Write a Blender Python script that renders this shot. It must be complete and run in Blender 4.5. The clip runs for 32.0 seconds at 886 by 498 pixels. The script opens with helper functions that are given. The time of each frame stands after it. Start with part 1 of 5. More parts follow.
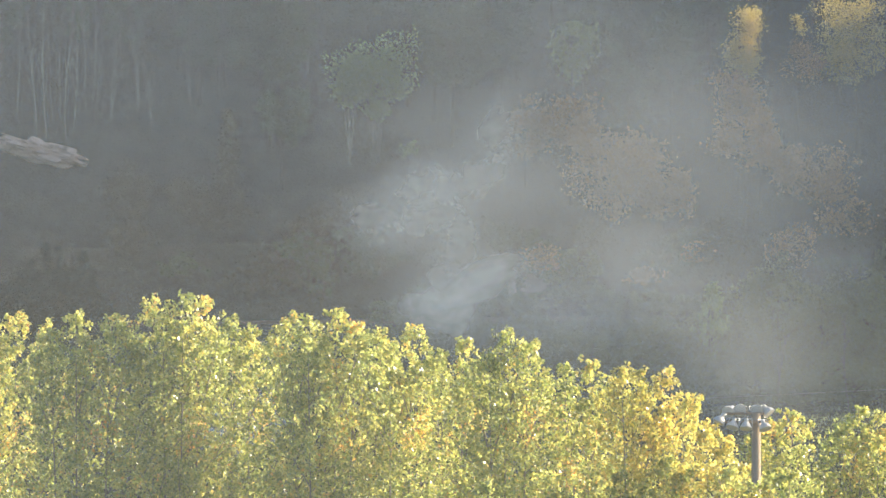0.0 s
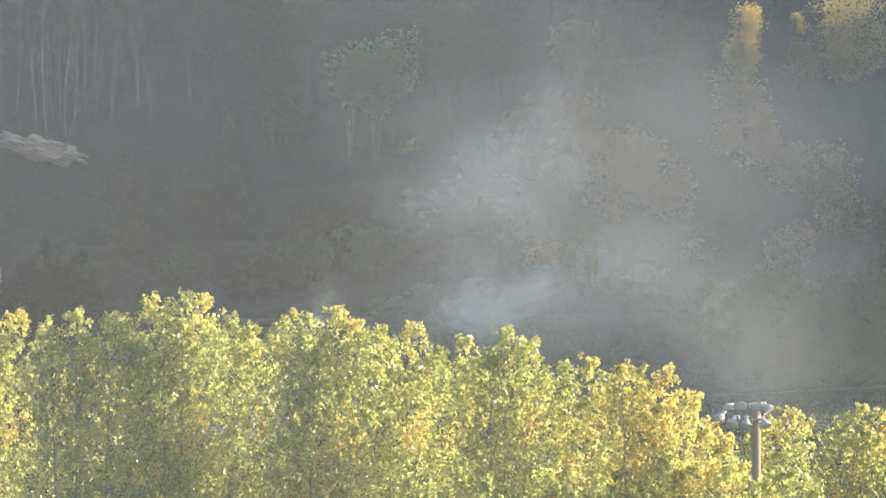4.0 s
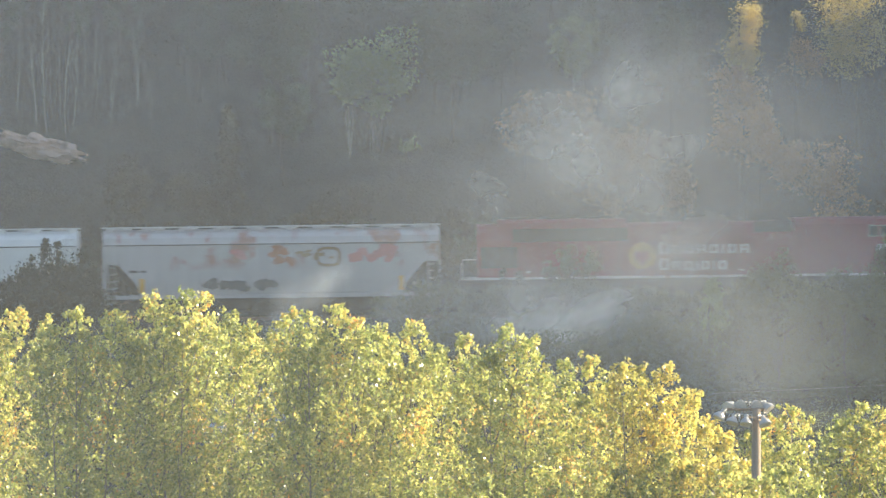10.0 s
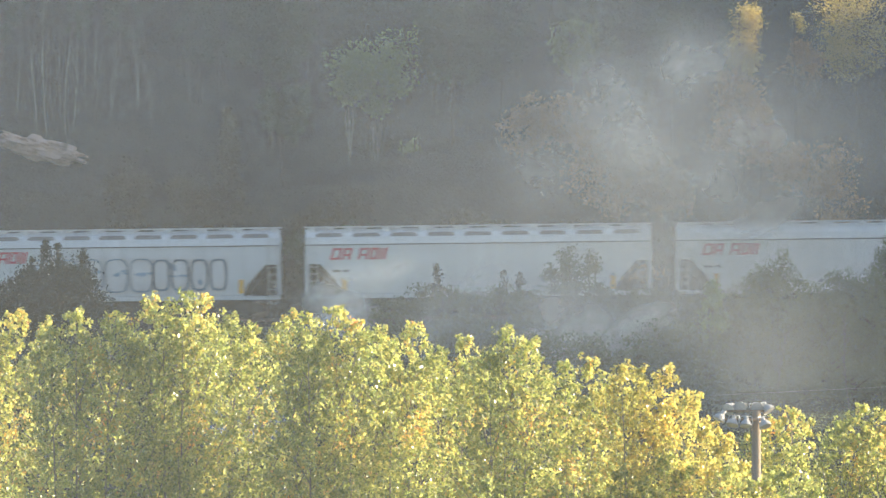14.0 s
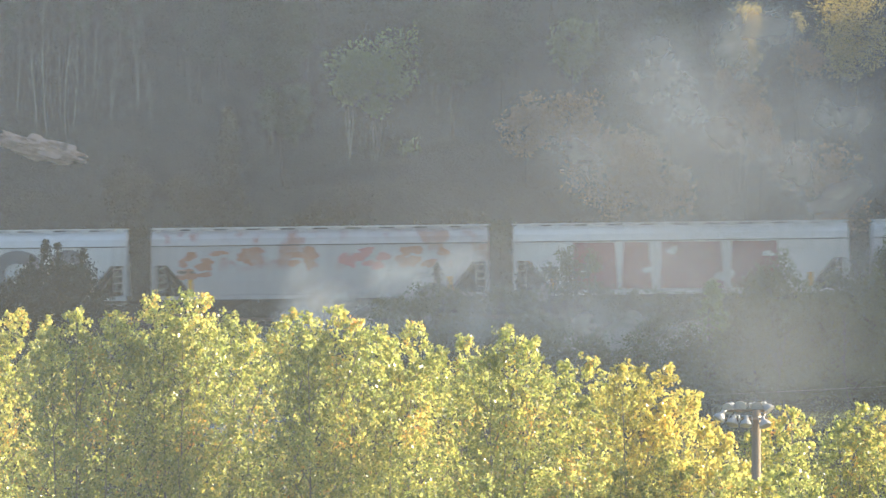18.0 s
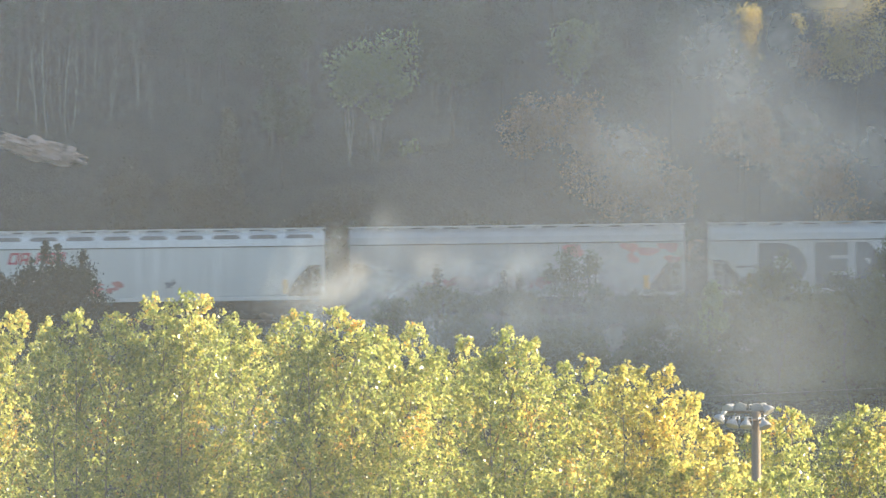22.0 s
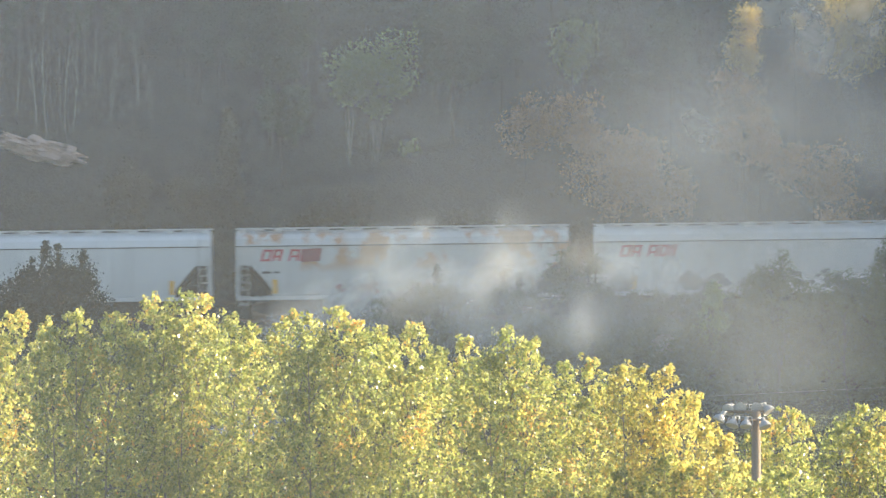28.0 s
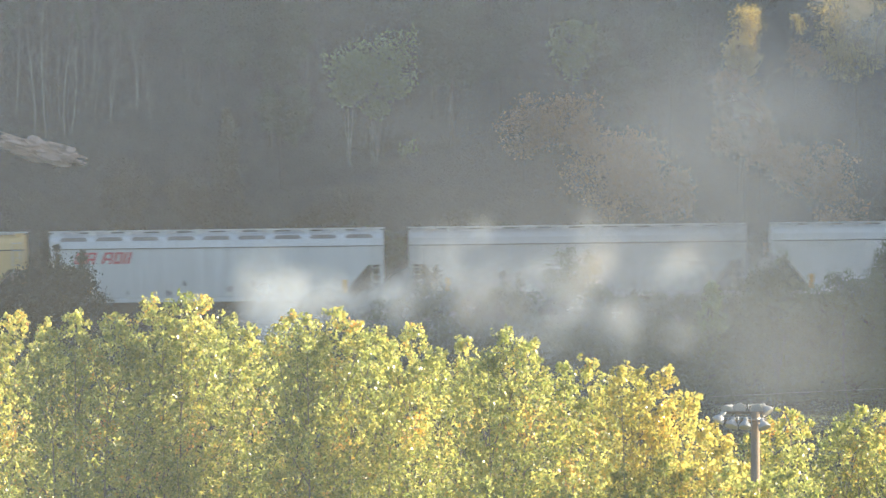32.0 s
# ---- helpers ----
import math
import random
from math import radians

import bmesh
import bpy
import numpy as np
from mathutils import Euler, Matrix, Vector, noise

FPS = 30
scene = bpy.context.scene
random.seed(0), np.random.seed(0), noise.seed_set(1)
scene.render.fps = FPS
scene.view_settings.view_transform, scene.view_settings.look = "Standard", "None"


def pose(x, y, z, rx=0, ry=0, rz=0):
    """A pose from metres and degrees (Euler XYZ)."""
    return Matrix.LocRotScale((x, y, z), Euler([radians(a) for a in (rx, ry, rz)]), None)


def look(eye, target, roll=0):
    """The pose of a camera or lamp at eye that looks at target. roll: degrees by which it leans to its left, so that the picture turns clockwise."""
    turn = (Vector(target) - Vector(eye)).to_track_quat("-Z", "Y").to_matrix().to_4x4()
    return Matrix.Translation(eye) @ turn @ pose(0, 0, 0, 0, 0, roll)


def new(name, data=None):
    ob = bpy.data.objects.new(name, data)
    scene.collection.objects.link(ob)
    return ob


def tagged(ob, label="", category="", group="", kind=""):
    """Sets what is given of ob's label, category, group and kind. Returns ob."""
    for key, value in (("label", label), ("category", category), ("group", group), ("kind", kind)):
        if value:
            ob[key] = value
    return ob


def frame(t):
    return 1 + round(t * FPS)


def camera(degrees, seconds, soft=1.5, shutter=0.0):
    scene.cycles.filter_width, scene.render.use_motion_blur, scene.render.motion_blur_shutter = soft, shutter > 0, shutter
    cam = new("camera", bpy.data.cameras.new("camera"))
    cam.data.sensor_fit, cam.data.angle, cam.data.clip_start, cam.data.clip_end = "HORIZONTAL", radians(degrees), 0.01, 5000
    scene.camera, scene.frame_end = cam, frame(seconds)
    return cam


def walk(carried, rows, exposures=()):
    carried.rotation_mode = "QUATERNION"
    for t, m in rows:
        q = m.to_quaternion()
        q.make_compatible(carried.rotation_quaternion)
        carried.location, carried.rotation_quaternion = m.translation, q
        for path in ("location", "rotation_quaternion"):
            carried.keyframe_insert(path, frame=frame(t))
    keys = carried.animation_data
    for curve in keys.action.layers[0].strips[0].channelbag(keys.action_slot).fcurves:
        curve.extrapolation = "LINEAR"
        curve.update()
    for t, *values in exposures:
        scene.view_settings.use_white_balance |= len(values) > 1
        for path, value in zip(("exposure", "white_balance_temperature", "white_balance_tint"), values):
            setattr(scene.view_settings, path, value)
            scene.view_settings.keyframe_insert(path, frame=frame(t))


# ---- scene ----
# ---------------------------------------------------------------- camera
# A long lens on a bluff, looking across a valley to a railway under a wooded hill.
cam = camera(8.42, 32.0, soft=1.5, shutter=0.5)
EYE = (0.0, 0.0, 22.0)
DROP = 0.01324                      # downward slope of the view


def nod(up, side=0.0):
    """Camera pose, tipped by small angles in units of 1/10650."""
    return look(EYE, (side / 10.65, 1000.0, 22.0 + (-DROP + up / 10650) * 1000.0))


walk(cam, [(0.0, nod(6)), (0.5, nod(6)), (1.0, nod(4)), (2.0, nod(4, 1)), (3.0, nod(2)), (3.5, nod(1.5)), (5.5, nod(1.5)),
           (6.0, nod(1, -1)), (7.0, nod(0)), (8.0, nod(-0.5, 1)), (8.5, nod(-0.5)), (9.0, nod(-3)), (9.5, nod(-0.3)), (10.0, nod(-1.5)),
           (11.0, nod(-0.5)), (12.0, nod(-1)), (12.5, nod(1.3)), (13.0, nod(0)), (13.5, nod(-0.3)), (14.0, nod(1.5)), (14.5, nod(2)),
           (16.5, nod(3)), (17.0, nod(1.5)), (18.0, nod(0.7)), (19.0, nod(0.7)), (20.0, nod(1.5)), (21.0, nod(1.4)), (22.0, nod(3)),
           (22.5, nod(4)), (23.0, nod(1.6)), (24.0, nod(3)), (24.5, nod(4)), (25.0, nod(3)), (25.5, nod(3.3)), (27.5, nod(4)),
           (28.0, nod(2.5)), (29.0, nod(3)), (30.0, nod(3)), (31.0, nod(4, 1)), (32.0, nod(4, 1.5))],
     exposures=[(0.0, 1.41), (32.0, 1.42)])

# ---------------------------------------------------------------- light
SUN = Vector((0.9, 0.436, 0.325)).normalized()      # low sun over a spur added out of view
world = bpy.data.worlds.new("sky")
scene.world = world
world.use_nodes = True
wn = world.node_tree
sky = wn.nodes.new("ShaderNodeTexSky")
sky.sky_type = "NISHITA"
sky.sun_disc = False
sky.sun_elevation = math.asin(SUN.z)
sky.sun_rotation = math.atan2(SUN.x, SUN.y)
sky.dust_density = 1.9
sky.ozone_density = 1.5
wn.links.new(sky.outputs[0], wn.nodes["Background"].inputs[0])
wn.nodes["Background"].inputs[1].default_value = 0.095
sun = new("sun", bpy.data.lights.new("sun", "SUN"))
sun.data.energy = 5.0
sun.data.angle = radians(0.6)
sun.data.color = (1.0, 0.86, 0.62)
sun.matrix_world = look(SUN * 200, (0, 0, 0))
scene.cycles.transparent_max_bounces = 48


# ---------------------------------------------------------------- materials
def nodes_of(name):
    m = bpy.data.materials.new(name)
    m.use_nodes = True
    return m, m.node_tree.nodes, m.node_tree.links, m.node_tree.nodes["Principled BSDF"]


def add(ns, kind, **inputs):
    n = ns.new(kind)
    for key, value in inputs.items():
        n.inputs[key.replace("_", " ")].default_value = value
    return n


def mixed(ns, ls, fac, a, b, blend="MIX"):
    """Colour mix; fac, a, b are sockets or values."""
    n = ns.new("ShaderNodeMix")
    n.data_type, n.blend_type = "RGBA", blend
    for i, v in ((0, fac), (6, a), (7, b)):
        if isinstance(v, bpy.types.NodeSocket):
            ls.new(v, n.inputs[i])
        else:
            n.inputs[i].default_value = v if i == 0 else (*v, 1)
    return n.outputs[2]


def ramp(ns, ls, fac, stops):
    n = ns.new("ShaderNodeValToRGB")
    el = n.color_ramp.elements
    while len(el) < len(stops):
        el.new(0.5)
    for e, (p, c) in zip(el, stops):
        e.position, e.color = p, (*c, 1) if len(c) == 3 else c
    ls.new(fac, n.inputs[0])
    return n.outputs[0]


def noise_of(ns, ls, scale, detail=4.0, coords="Object", stretch=(1, 1, 1), rough=0.55):
    tc = ns.new("ShaderNodeTexCoord")
    mp = ns.new("ShaderNodeMapping")
    mp.inputs["Scale"].default_value = stretch
    ls.new(tc.outputs[coords], mp.inputs[0])
    n = add(ns, "ShaderNodeTexNoise", Scale=scale, Detail=detail, Roughness=rough)
    ls.new(mp.outputs[0], n.inputs["Vector"])
    return n.outputs[0]


def surface(name, base, rough=0.6, metal=0.0, dirt=None, dirt_amount=0.5, big=0.5, fine=12.0, bump=0.15, stretch=(1, 1, 1), vary=0.25):
    """A worn surface: grain at a fine scale, stains at a big one, relief."""
    m, ns, ls, p = nodes_of(name)
    grain = noise_of(ns, ls, fine, 6, stretch=stretch)
    stain = noise_of(ns, ls, big, 5, stretch=stretch)
    dark = tuple(c * (1 - vary) for c in base)
    lite = tuple(min(1, c * (1 + vary * 0.6)) for c in base)
    col = ramp(ns, ls, grain, [(0.3, dark), (0.7, lite)])
    if dirt:
        mask = ramp(ns, ls, stain, [(0.5, (0, 0, 0)), (0.72, (dirt_amount,) * 3)])
        col = mixed(ns, ls, mask, col, dirt)
    ls.new(col, p.inputs["Base Color"])
    rr = ramp(ns, ls, stain, [(0.3, (rough * 0.8,) * 3), (0.7, (min(1, rough * 1.15),) * 3)])
    ls.new(rr, p.inputs["Roughness"])
    p.inputs["Metallic"].default_value = metal
    b = add(ns, "ShaderNodeBump", Strength=bump, Distance=0.02)
    ls.new(grain, b.inputs["Height"])
    ls.new(b.outputs[0], p.inputs["Normal"])
    return m


def leaf_material(name, stops, glow=0.5, patch=0.6, rough=0.4, gloss=0.3):
    """Leaves: colour from leaf to leaf and from clump to clump, light through the blade boosted in its colour."""
    m, ns, ls, p = nodes_of(name)
    geo = ns.new("ShaderNodeNewGeometry")
    clump = noise_of(ns, ls, patch, 3)
    mix = ns.new("ShaderNodeMath")
    mix.operation = "MULTIPLY_ADD"
    mix.inputs[1].default_value = 0.62
    ls.new(geo.outputs["Random Per Island"], mix.inputs[0])
    off = ns.new("ShaderNodeMath")
    off.operation = "MULTIPLY_ADD"
    off.inputs[1].default_value, off.inputs[2].default_value = 1.2, -0.43
    ls.new(clump, off.inputs[0])
    ls.new(off.outputs[0], mix.inputs[2])
    col = ramp(ns, ls, mix.outputs[0], stops)
    ls.new(col, p.inputs["Base Color"])
    p.inputs["Roughness"].default_value = rough
    p.inputs["Specular IOR Level"].default_value = gloss
    tr = ns.new("ShaderNodeBsdfTranslucent")
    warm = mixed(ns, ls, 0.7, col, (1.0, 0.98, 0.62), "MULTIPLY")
    # transmitted colour raised 2.8 times: added brightness beyond what a real blade passes
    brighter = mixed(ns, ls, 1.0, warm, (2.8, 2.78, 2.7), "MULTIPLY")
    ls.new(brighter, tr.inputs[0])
    ms = ns.new("ShaderNodeMixShader")
    ms.inputs[0].default_value = glow
    ls.new(p.outputs[0], ms.inputs[1])
    ls.new(tr.outputs[0], ms.inputs[2])
    ls.new(ms.outputs[0], ns["Material Output"].inputs[0])
    return m


def vapour(name, colour, thick, sheet=False, scale=1.0, contrast=(0.35, 0.75), low=0.0):
    """Thin smoke or haze: tiny droplets that scatter light both ways and let the rest through."""
    m, ns, ls, p = nodes_of(name)
    ns.remove(p)
    df, tr = add(ns, "ShaderNodeBsdfDiffuse", Color=(*colour, 1)), add(ns, "ShaderNodeBsdfTranslucent", Color=(*colour, 1))
    both = ns.new("ShaderNodeMixShader")
    both.inputs[0].default_value = 0.4
    ls.new(df.outputs[0], both.inputs[1]), ls.new(tr.outputs[0], both.inputs[2])
    tc = ns.new("ShaderNodeTexCoord")
    tex = add(ns, "ShaderNodeTexNoise", Scale=scale, Detail=5.0, Roughness=0.6, Distortion=0.8)
    tex.noise_dimensions = "4D"
    ls.new(tc.outputs["Object"], tex.inputs["Vector"])
    info = ns.new("ShaderNodeObjectInfo")
    w = ns.new("ShaderNodeMath")
    w.operation, w.inputs[1].default_value = "MULTIPLY", 40.0
    ls.new(info.outputs["Random"], w.inputs[0])
    ls.new(w.outputs[0], tex.inputs["W"])
    billow = ramp(ns, ls, tex.outputs[0], [(contrast[0], (low,) * 3), (contrast[1], (1, 1, 1))])
    amount = ns.new("ShaderNodeMath")
    amount.operation, amount.inputs[1].default_value = "MULTIPLY", thick
    ls.new(billow, amount.inputs[0])
    fac = amount.outputs[0]
    if not sheet:
        # thin towards the rim: the puff's own unit sphere, seen in its object space
        grad = ns.new("ShaderNodeTexGradient")
        grad.gradient_type = "SPHERICAL"
        uv = ns.new("ShaderNodeAttribute")
        uv.attribute_name = "core"
        ls.new(uv.outputs["Vector"], grad.inputs[0])
        soft = ramp(ns, ls, grad.outputs["Fac"], [(0.0, (0, 0, 0)), (0.22, (0.12,) * 3), (0.6, (0.7,) * 3), (1.0, (1, 1, 1))])
        mul = ns.new("ShaderNodeMath")
        mul.operation = "MULTIPLY"
        ls.new(fac, mul.inputs[0]), ls.new(soft, mul.inputs[1])
        fac = mul.outputs[0]
    clear = ns.new("ShaderNodeBsdfTransparent")
    out = ns.new("ShaderNodeMixShader")
    ls.new(fac, out.inputs[0]), ls.new(clear.outputs[0], out.inputs[1]), ls.new(both.outputs[0], out.inputs[2])
    ls.new(out.outputs[0], ns["Material Output"].inputs[0])
    return m


def earth_material():
    m, ns, ls, p = nodes_of("earth")
    a, b = noise_of(ns, ls, 0.35, 6), noise_of(ns, ls, 4.0, 6)
    col = ramp(ns, ls, a, [(0.3, (0.035, 0.032, 0.026)), (0.5, (0.045, 0.045, 0.03)), (0.7, (0.065, 0.056, 0.04))])
    col = mixed(ns, ls, 0.5, col, ramp(ns, ls, b, [(0.3, (0.6, 0.6, 0.6)), (0.7, (1, 1, 1))]), "MULTIPLY")
    ls.new(col, p.inputs["Base Color"])
    p.inputs["Roughness"].default_value = 0.95
    bp = add(ns, "ShaderNodeBump", Strength=0.6, Distance=0.2)
    ls.new(b, bp.inputs["Height"]), ls.new(bp.outputs[0], p.inputs["Normal"])
    return m


EARTH = earth_material()
BARK = surface("poplar bark", (0.27, 0.24, 0.2), 0.9, fine=8, stretch=(1, 1, 0.25), bump=0.5)
DARK_BARK = surface("dark bark", (0.09, 0.075, 0.06), 0.95, fine=8, stretch=(1, 1, 0.25), bump=0.5)
PALE_BARK = surface("pale aspen bark", (0.14, 0.135, 0.13), 0.8, dirt=(0.05, 0.045, 0.04), dirt_amount=0.8, big=1.6, fine=6, stretch=(1, 1, 3))
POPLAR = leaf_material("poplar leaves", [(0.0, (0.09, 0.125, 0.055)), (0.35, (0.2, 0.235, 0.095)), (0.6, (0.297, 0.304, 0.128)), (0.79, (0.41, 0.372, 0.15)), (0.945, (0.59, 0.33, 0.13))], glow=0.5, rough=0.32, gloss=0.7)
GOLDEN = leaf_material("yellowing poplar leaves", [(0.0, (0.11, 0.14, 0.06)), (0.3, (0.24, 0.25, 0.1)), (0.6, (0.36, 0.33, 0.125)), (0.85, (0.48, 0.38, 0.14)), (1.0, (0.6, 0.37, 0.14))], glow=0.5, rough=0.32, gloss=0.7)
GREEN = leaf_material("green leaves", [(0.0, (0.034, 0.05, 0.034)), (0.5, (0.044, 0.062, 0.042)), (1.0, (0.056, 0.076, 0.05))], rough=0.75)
SHRUB = leaf_material("grey-green shrub leaves", [(0.0, (0.075, 0.092, 0.066)), (0.5, (0.088, 0.106, 0.076)), (1.0, (0.105, 0.125, 0.088))], rough=0.8)
LIME = leaf_material("light green leaves", [(0.0, (0.1, 0.155, 0.08)), (0.5, (0.12, 0.18, 0.09)), (1.0, (0.145, 0.205, 0.1))], rough=0.75)
OCHRE = leaf_material("ochre autumn leaves", [(0.0, (0.22, 0.14, 0.095)), (0.5, (0.3, 0.185, 0.12)), (1.0, (0.38, 0.21, 0.13))], rough=0.75)
YELLOW = leaf_material("yellow autumn leaves", [(0.0, (0.22, 0.18, 0.08)), (0.5, (0.4, 0.33, 0.13)), (1.0, (0.54, 0.44, 0.18))], rough=0.6)
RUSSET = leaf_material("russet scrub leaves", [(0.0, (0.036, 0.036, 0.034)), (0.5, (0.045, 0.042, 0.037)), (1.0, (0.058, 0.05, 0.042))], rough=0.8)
NEEDLE = leaf_material("dark evergreen foliage", [(0.0, (0.018, 0.026, 0.022)), (0.5, (0.025, 0.034, 0.028)), (1.0, (0.032, 0.043, 0.032))], glow=0.15, rough=0.8)
SAND = surface("pale eroded sandstone", (0.82, 0.62, 0.51), 0.95, dirt=(0.25, 0.19, 0.15), dirt_amount=0.85, big=1.3, fine=3, bump=0.3)
GRAVEL = surface("ballast", (0.1, 0.095, 0.09), 0.95, fine=14, bump=0.9, vary=0.5)
STEEL = surface("rail steel", (0.25, 0.2, 0.17), 0.5, metal=0.7, fine=10)
UNDER = surface("grimy black running gear", (0.035, 0.032, 0.03), 0.75, dirt=(0.12, 0.09, 0.07), fine=6)
GALV = surface("galvanised grating", (0.6, 0.62, 0.62), 0.5, metal=0.3, dirt=(0.3, 0.25, 0.2), big=1.5)
DULLFRAME = surface("dull grey window gasket", (0.3, 0.3, 0.28), 0.6, vary=0.1)
WHITE = surface("white paint", (0.8, 0.8, 0.78), 0.5, dirt=(0.5, 0.45, 0.4), big=1.5, vary=0.06)
RED = surface("red locomotive paint", (0.23, 0.012, 0.042), 0.4, dirt=(0.2, 0.03, 0.05), dirt_amount=0.5, big=0.8, vary=0.12, bump=0.05)
CABRED = surface("sun-faded red paint", (0.46, 0.08, 0.06), 0.45, dirt=(0.25, 0.09, 0.06), big=0.8, vary=0.12)
GRILLE = surface("dark intake grille", (0.035, 0.035, 0.04), 0.6, metal=0.3, fine=20)
TROUGH = surface("weathered grey trough steel", (0.24, 0.24, 0.25), 0.7, metal=0.2, fine=10)
GOLD = surface("gold emblem paint", (0.6, 0.32, 0.06), 0.5, dirt=(0.3, 0.12, 0.05), vary=0.15)
REDPAINT = surface("red lettering paint", (0.5, 0.03, 0.07), 0.5, vary=0.1)
AMBER = surface("amber reflective placard", (0.75, 0.4, 0.03), 0.4, vary=0.1)
INK = surface("blue-black spray paint", (0.15, 0.165, 0.2), 0.6, vary=0.3, big=1.0)
BLUEPAINT = surface("thin blue spray paint", (0.3, 0.42, 0.55), 0.6, vary=0.3, big=1.0)
GRIME = surface("grey grime", (0.33, 0.34, 0.36), 0.8, vary=0.25, big=1.0)
RUSTED = surface("blotched orange rust", (0.46, 0.21, 0.13), 0.85, dirt=(0.5, 0.4, 0.36), dirt_amount=0.9, big=1.6, vary=0.3)
SOOT = surface("dark sooty stain", (0.13, 0.135, 0.145), 0.85, vary=0.3, big=1.0)
TAWNY = surface("brown grime on yellow paint", (0.34, 0.25, 0.14), 0.8, vary=0.25, big=1.0)
MAROON = surface("brick red spray paint", (0.29, 0.07, 0.09), 0.6, dirt=(0.5, 0.3, 0.29), big=0.7, vary=0.2)
PINK = surface("dusty pink spray paint", (0.6, 0.25, 0.25), 0.6, dirt=(0.6, 0.5, 0.45), big=1.2, vary=0.3)
WOODPOLE = surface("weathered pole wood", (0.4, 0.31, 0.22), 0.85, fine=6, stretch=(1, 1, 0.12), bump=0.4, dirt=(0.2, 0.15, 0.1))
FROST = surface("frosted lens glass", (0.7, 0.7, 0.68), 0.25, vary=0.05)
LAMPWHITE = surface("white enamel reflector", (0.62, 0.6, 0.57), 0.3, dirt=(0.55, 0.5, 0.42), big=2.5, vary=0.05)
CABLE = surface("weathered grey cable", (0.35, 0.35, 0.35), 0.6)


def glass_material():
    m, ns, ls, p = nodes_of("dark cab glass")
    p.inputs["Base Color"].default_value = (0.03, 0.035, 0.04, 1)
    p.inputs["Roughness"].default_value = 0.06
    return m


GLASS = glass_material()


def car_paint(name, base, rust=0.0, rust_colour=(0.45, 0.17, 0.07), band=(2.3, 4.2), fade=0.1):
    """Freight-car paint: streaked grime, chalky fading, rust blooms in a band of heights."""
    base = tuple(min(0.84, 1.12 * c) for c in base)
    m, ns, ls, p = nodes_of(name)
    streak = noise_of(ns, ls, 2.0, 5, stretch=(1.5, 1, 0.12))
    cloud = noise_of(ns, ls, 0.35, 4)
    col = ramp(ns, ls, streak, [(0.25, tuple(c * (1 - 0.22) for c in base)), (0.7, base)])
    col = mixed(ns, ls, ramp(ns, ls, cloud, [(0.35, (0, 0, 0)), (0.75, (0.5,) * 3)]), col, tuple(c * (1 - fade * 2.2) for c in base))
    if rust:
        bloom = noise_of(ns, ls, 0.55, 5, stretch=(1, 0.2, 0.8), rough=0.65)
        tc = ns.new("ShaderNodeTexCoord")
        sep = ns.new("ShaderNodeSeparateXYZ")
        ls.new(tc.outputs["Object"], sep.inputs[0])
        lo = add(ns, "ShaderNodeMapRange", Value=0.0, From_Min=band[0], From_Max=band[0] + 0.5)
        hi = add(ns, "ShaderNodeMapRange", Value=0.0, From_Min=band[1] + 0.3, From_Max=band[1])
        ls.new(sep.outputs[2], lo.inputs[0]), ls.new(sep.outputs[2], hi.inputs[0])
        mul = ns.new("ShaderNodeMath")
        mul.operation = "MULTIPLY"
        ls.new(lo.outputs[0], mul.inputs[0]), ls.new(hi.outputs[0], mul.inputs[1])
        edge = 0.66 - 0.2 * rust
        spot = ramp(ns, ls, bloom, [(edge, (0, 0, 0)), (edge + 0.07, (0.85,) * 3)])
        both = mixed(ns, ls, 1.0, spot, mul.outputs[0], "MULTIPLY")
        col = mixed(ns, ls, both, col, rust_colour)
    ls.new(col, p.inputs["Base Color"])
    p.inputs["Roughness"].default_value = 0.55
    b = add(ns, "ShaderNodeBump", Strength=0.08, Distance=0.02)
    ls.new(streak, b.inputs["Height"]), ls.new(b.outputs[0], p.inputs["Normal"])
    return m


# ---------------------------------------------------------------- mesh helpers
def part(name, bm, material, parent=None, label=""):
    """Links a bmesh (or a ready mesh) as one object under a thing or a part."""
    me = bm
    if isinstance(bm, bmesh.types.BMesh):
        me = bpy.data.meshes.new(name)
        bm.to_mesh(me)
        bm.free()
    if material and not me.materials:
        me.materials.append(material)
    ob = new(name, me)
    if parent:
        ob.parent = parent
    if label:
        ob["label"] = label
    return ob


def repainted(ob, material):
    ob.material_slots[0].link = "OBJECT"
    ob.material_slots[0].material = material
    return ob


def box(bm, lo, hi, bevel=0.0):
    """A box from corner to corner, edges eased."""
    r = bmesh.ops.create_cube(bm, size=1.0)
    c = [(a + b) / 2 for a, b in zip(lo, hi)]
    s = [abs(b - a) for a, b in zip(lo, hi)]
    for v in r["verts"]:
        v.co = Vector((c[i] + v.co[i] * s[i] for i in range(3)))
    if bevel:
        es = list({e for v in r["verts"] for e in v.link_edges})
        bmesh.ops.bevel(bm, geom=es, offset=bevel, segments=1, affect="EDGES")
    return bm


def boxes(*pairs, bevel=0.0):
    bm = bmesh.new()
    for lo, hi in pairs:
        box(bm, lo, hi, bevel)
    return bm


def disc(bm, at, radius, depth, axis="Y", seg=16, radius2=None):
    turn = {"X": Euler((0, radians(90), 0)), "Y": Euler((radians(90), 0, 0)), "Z": Euler((0, 0, 0))}[axis].to_matrix().to_4x4()
    bmesh.ops.create_cone(bm, cap_ends=True, segments=seg, radius1=radius, radius2=radius if radius2 is None else radius2, depth=depth,
                          matrix=Matrix.Translation(at) @ turn)
    return bm


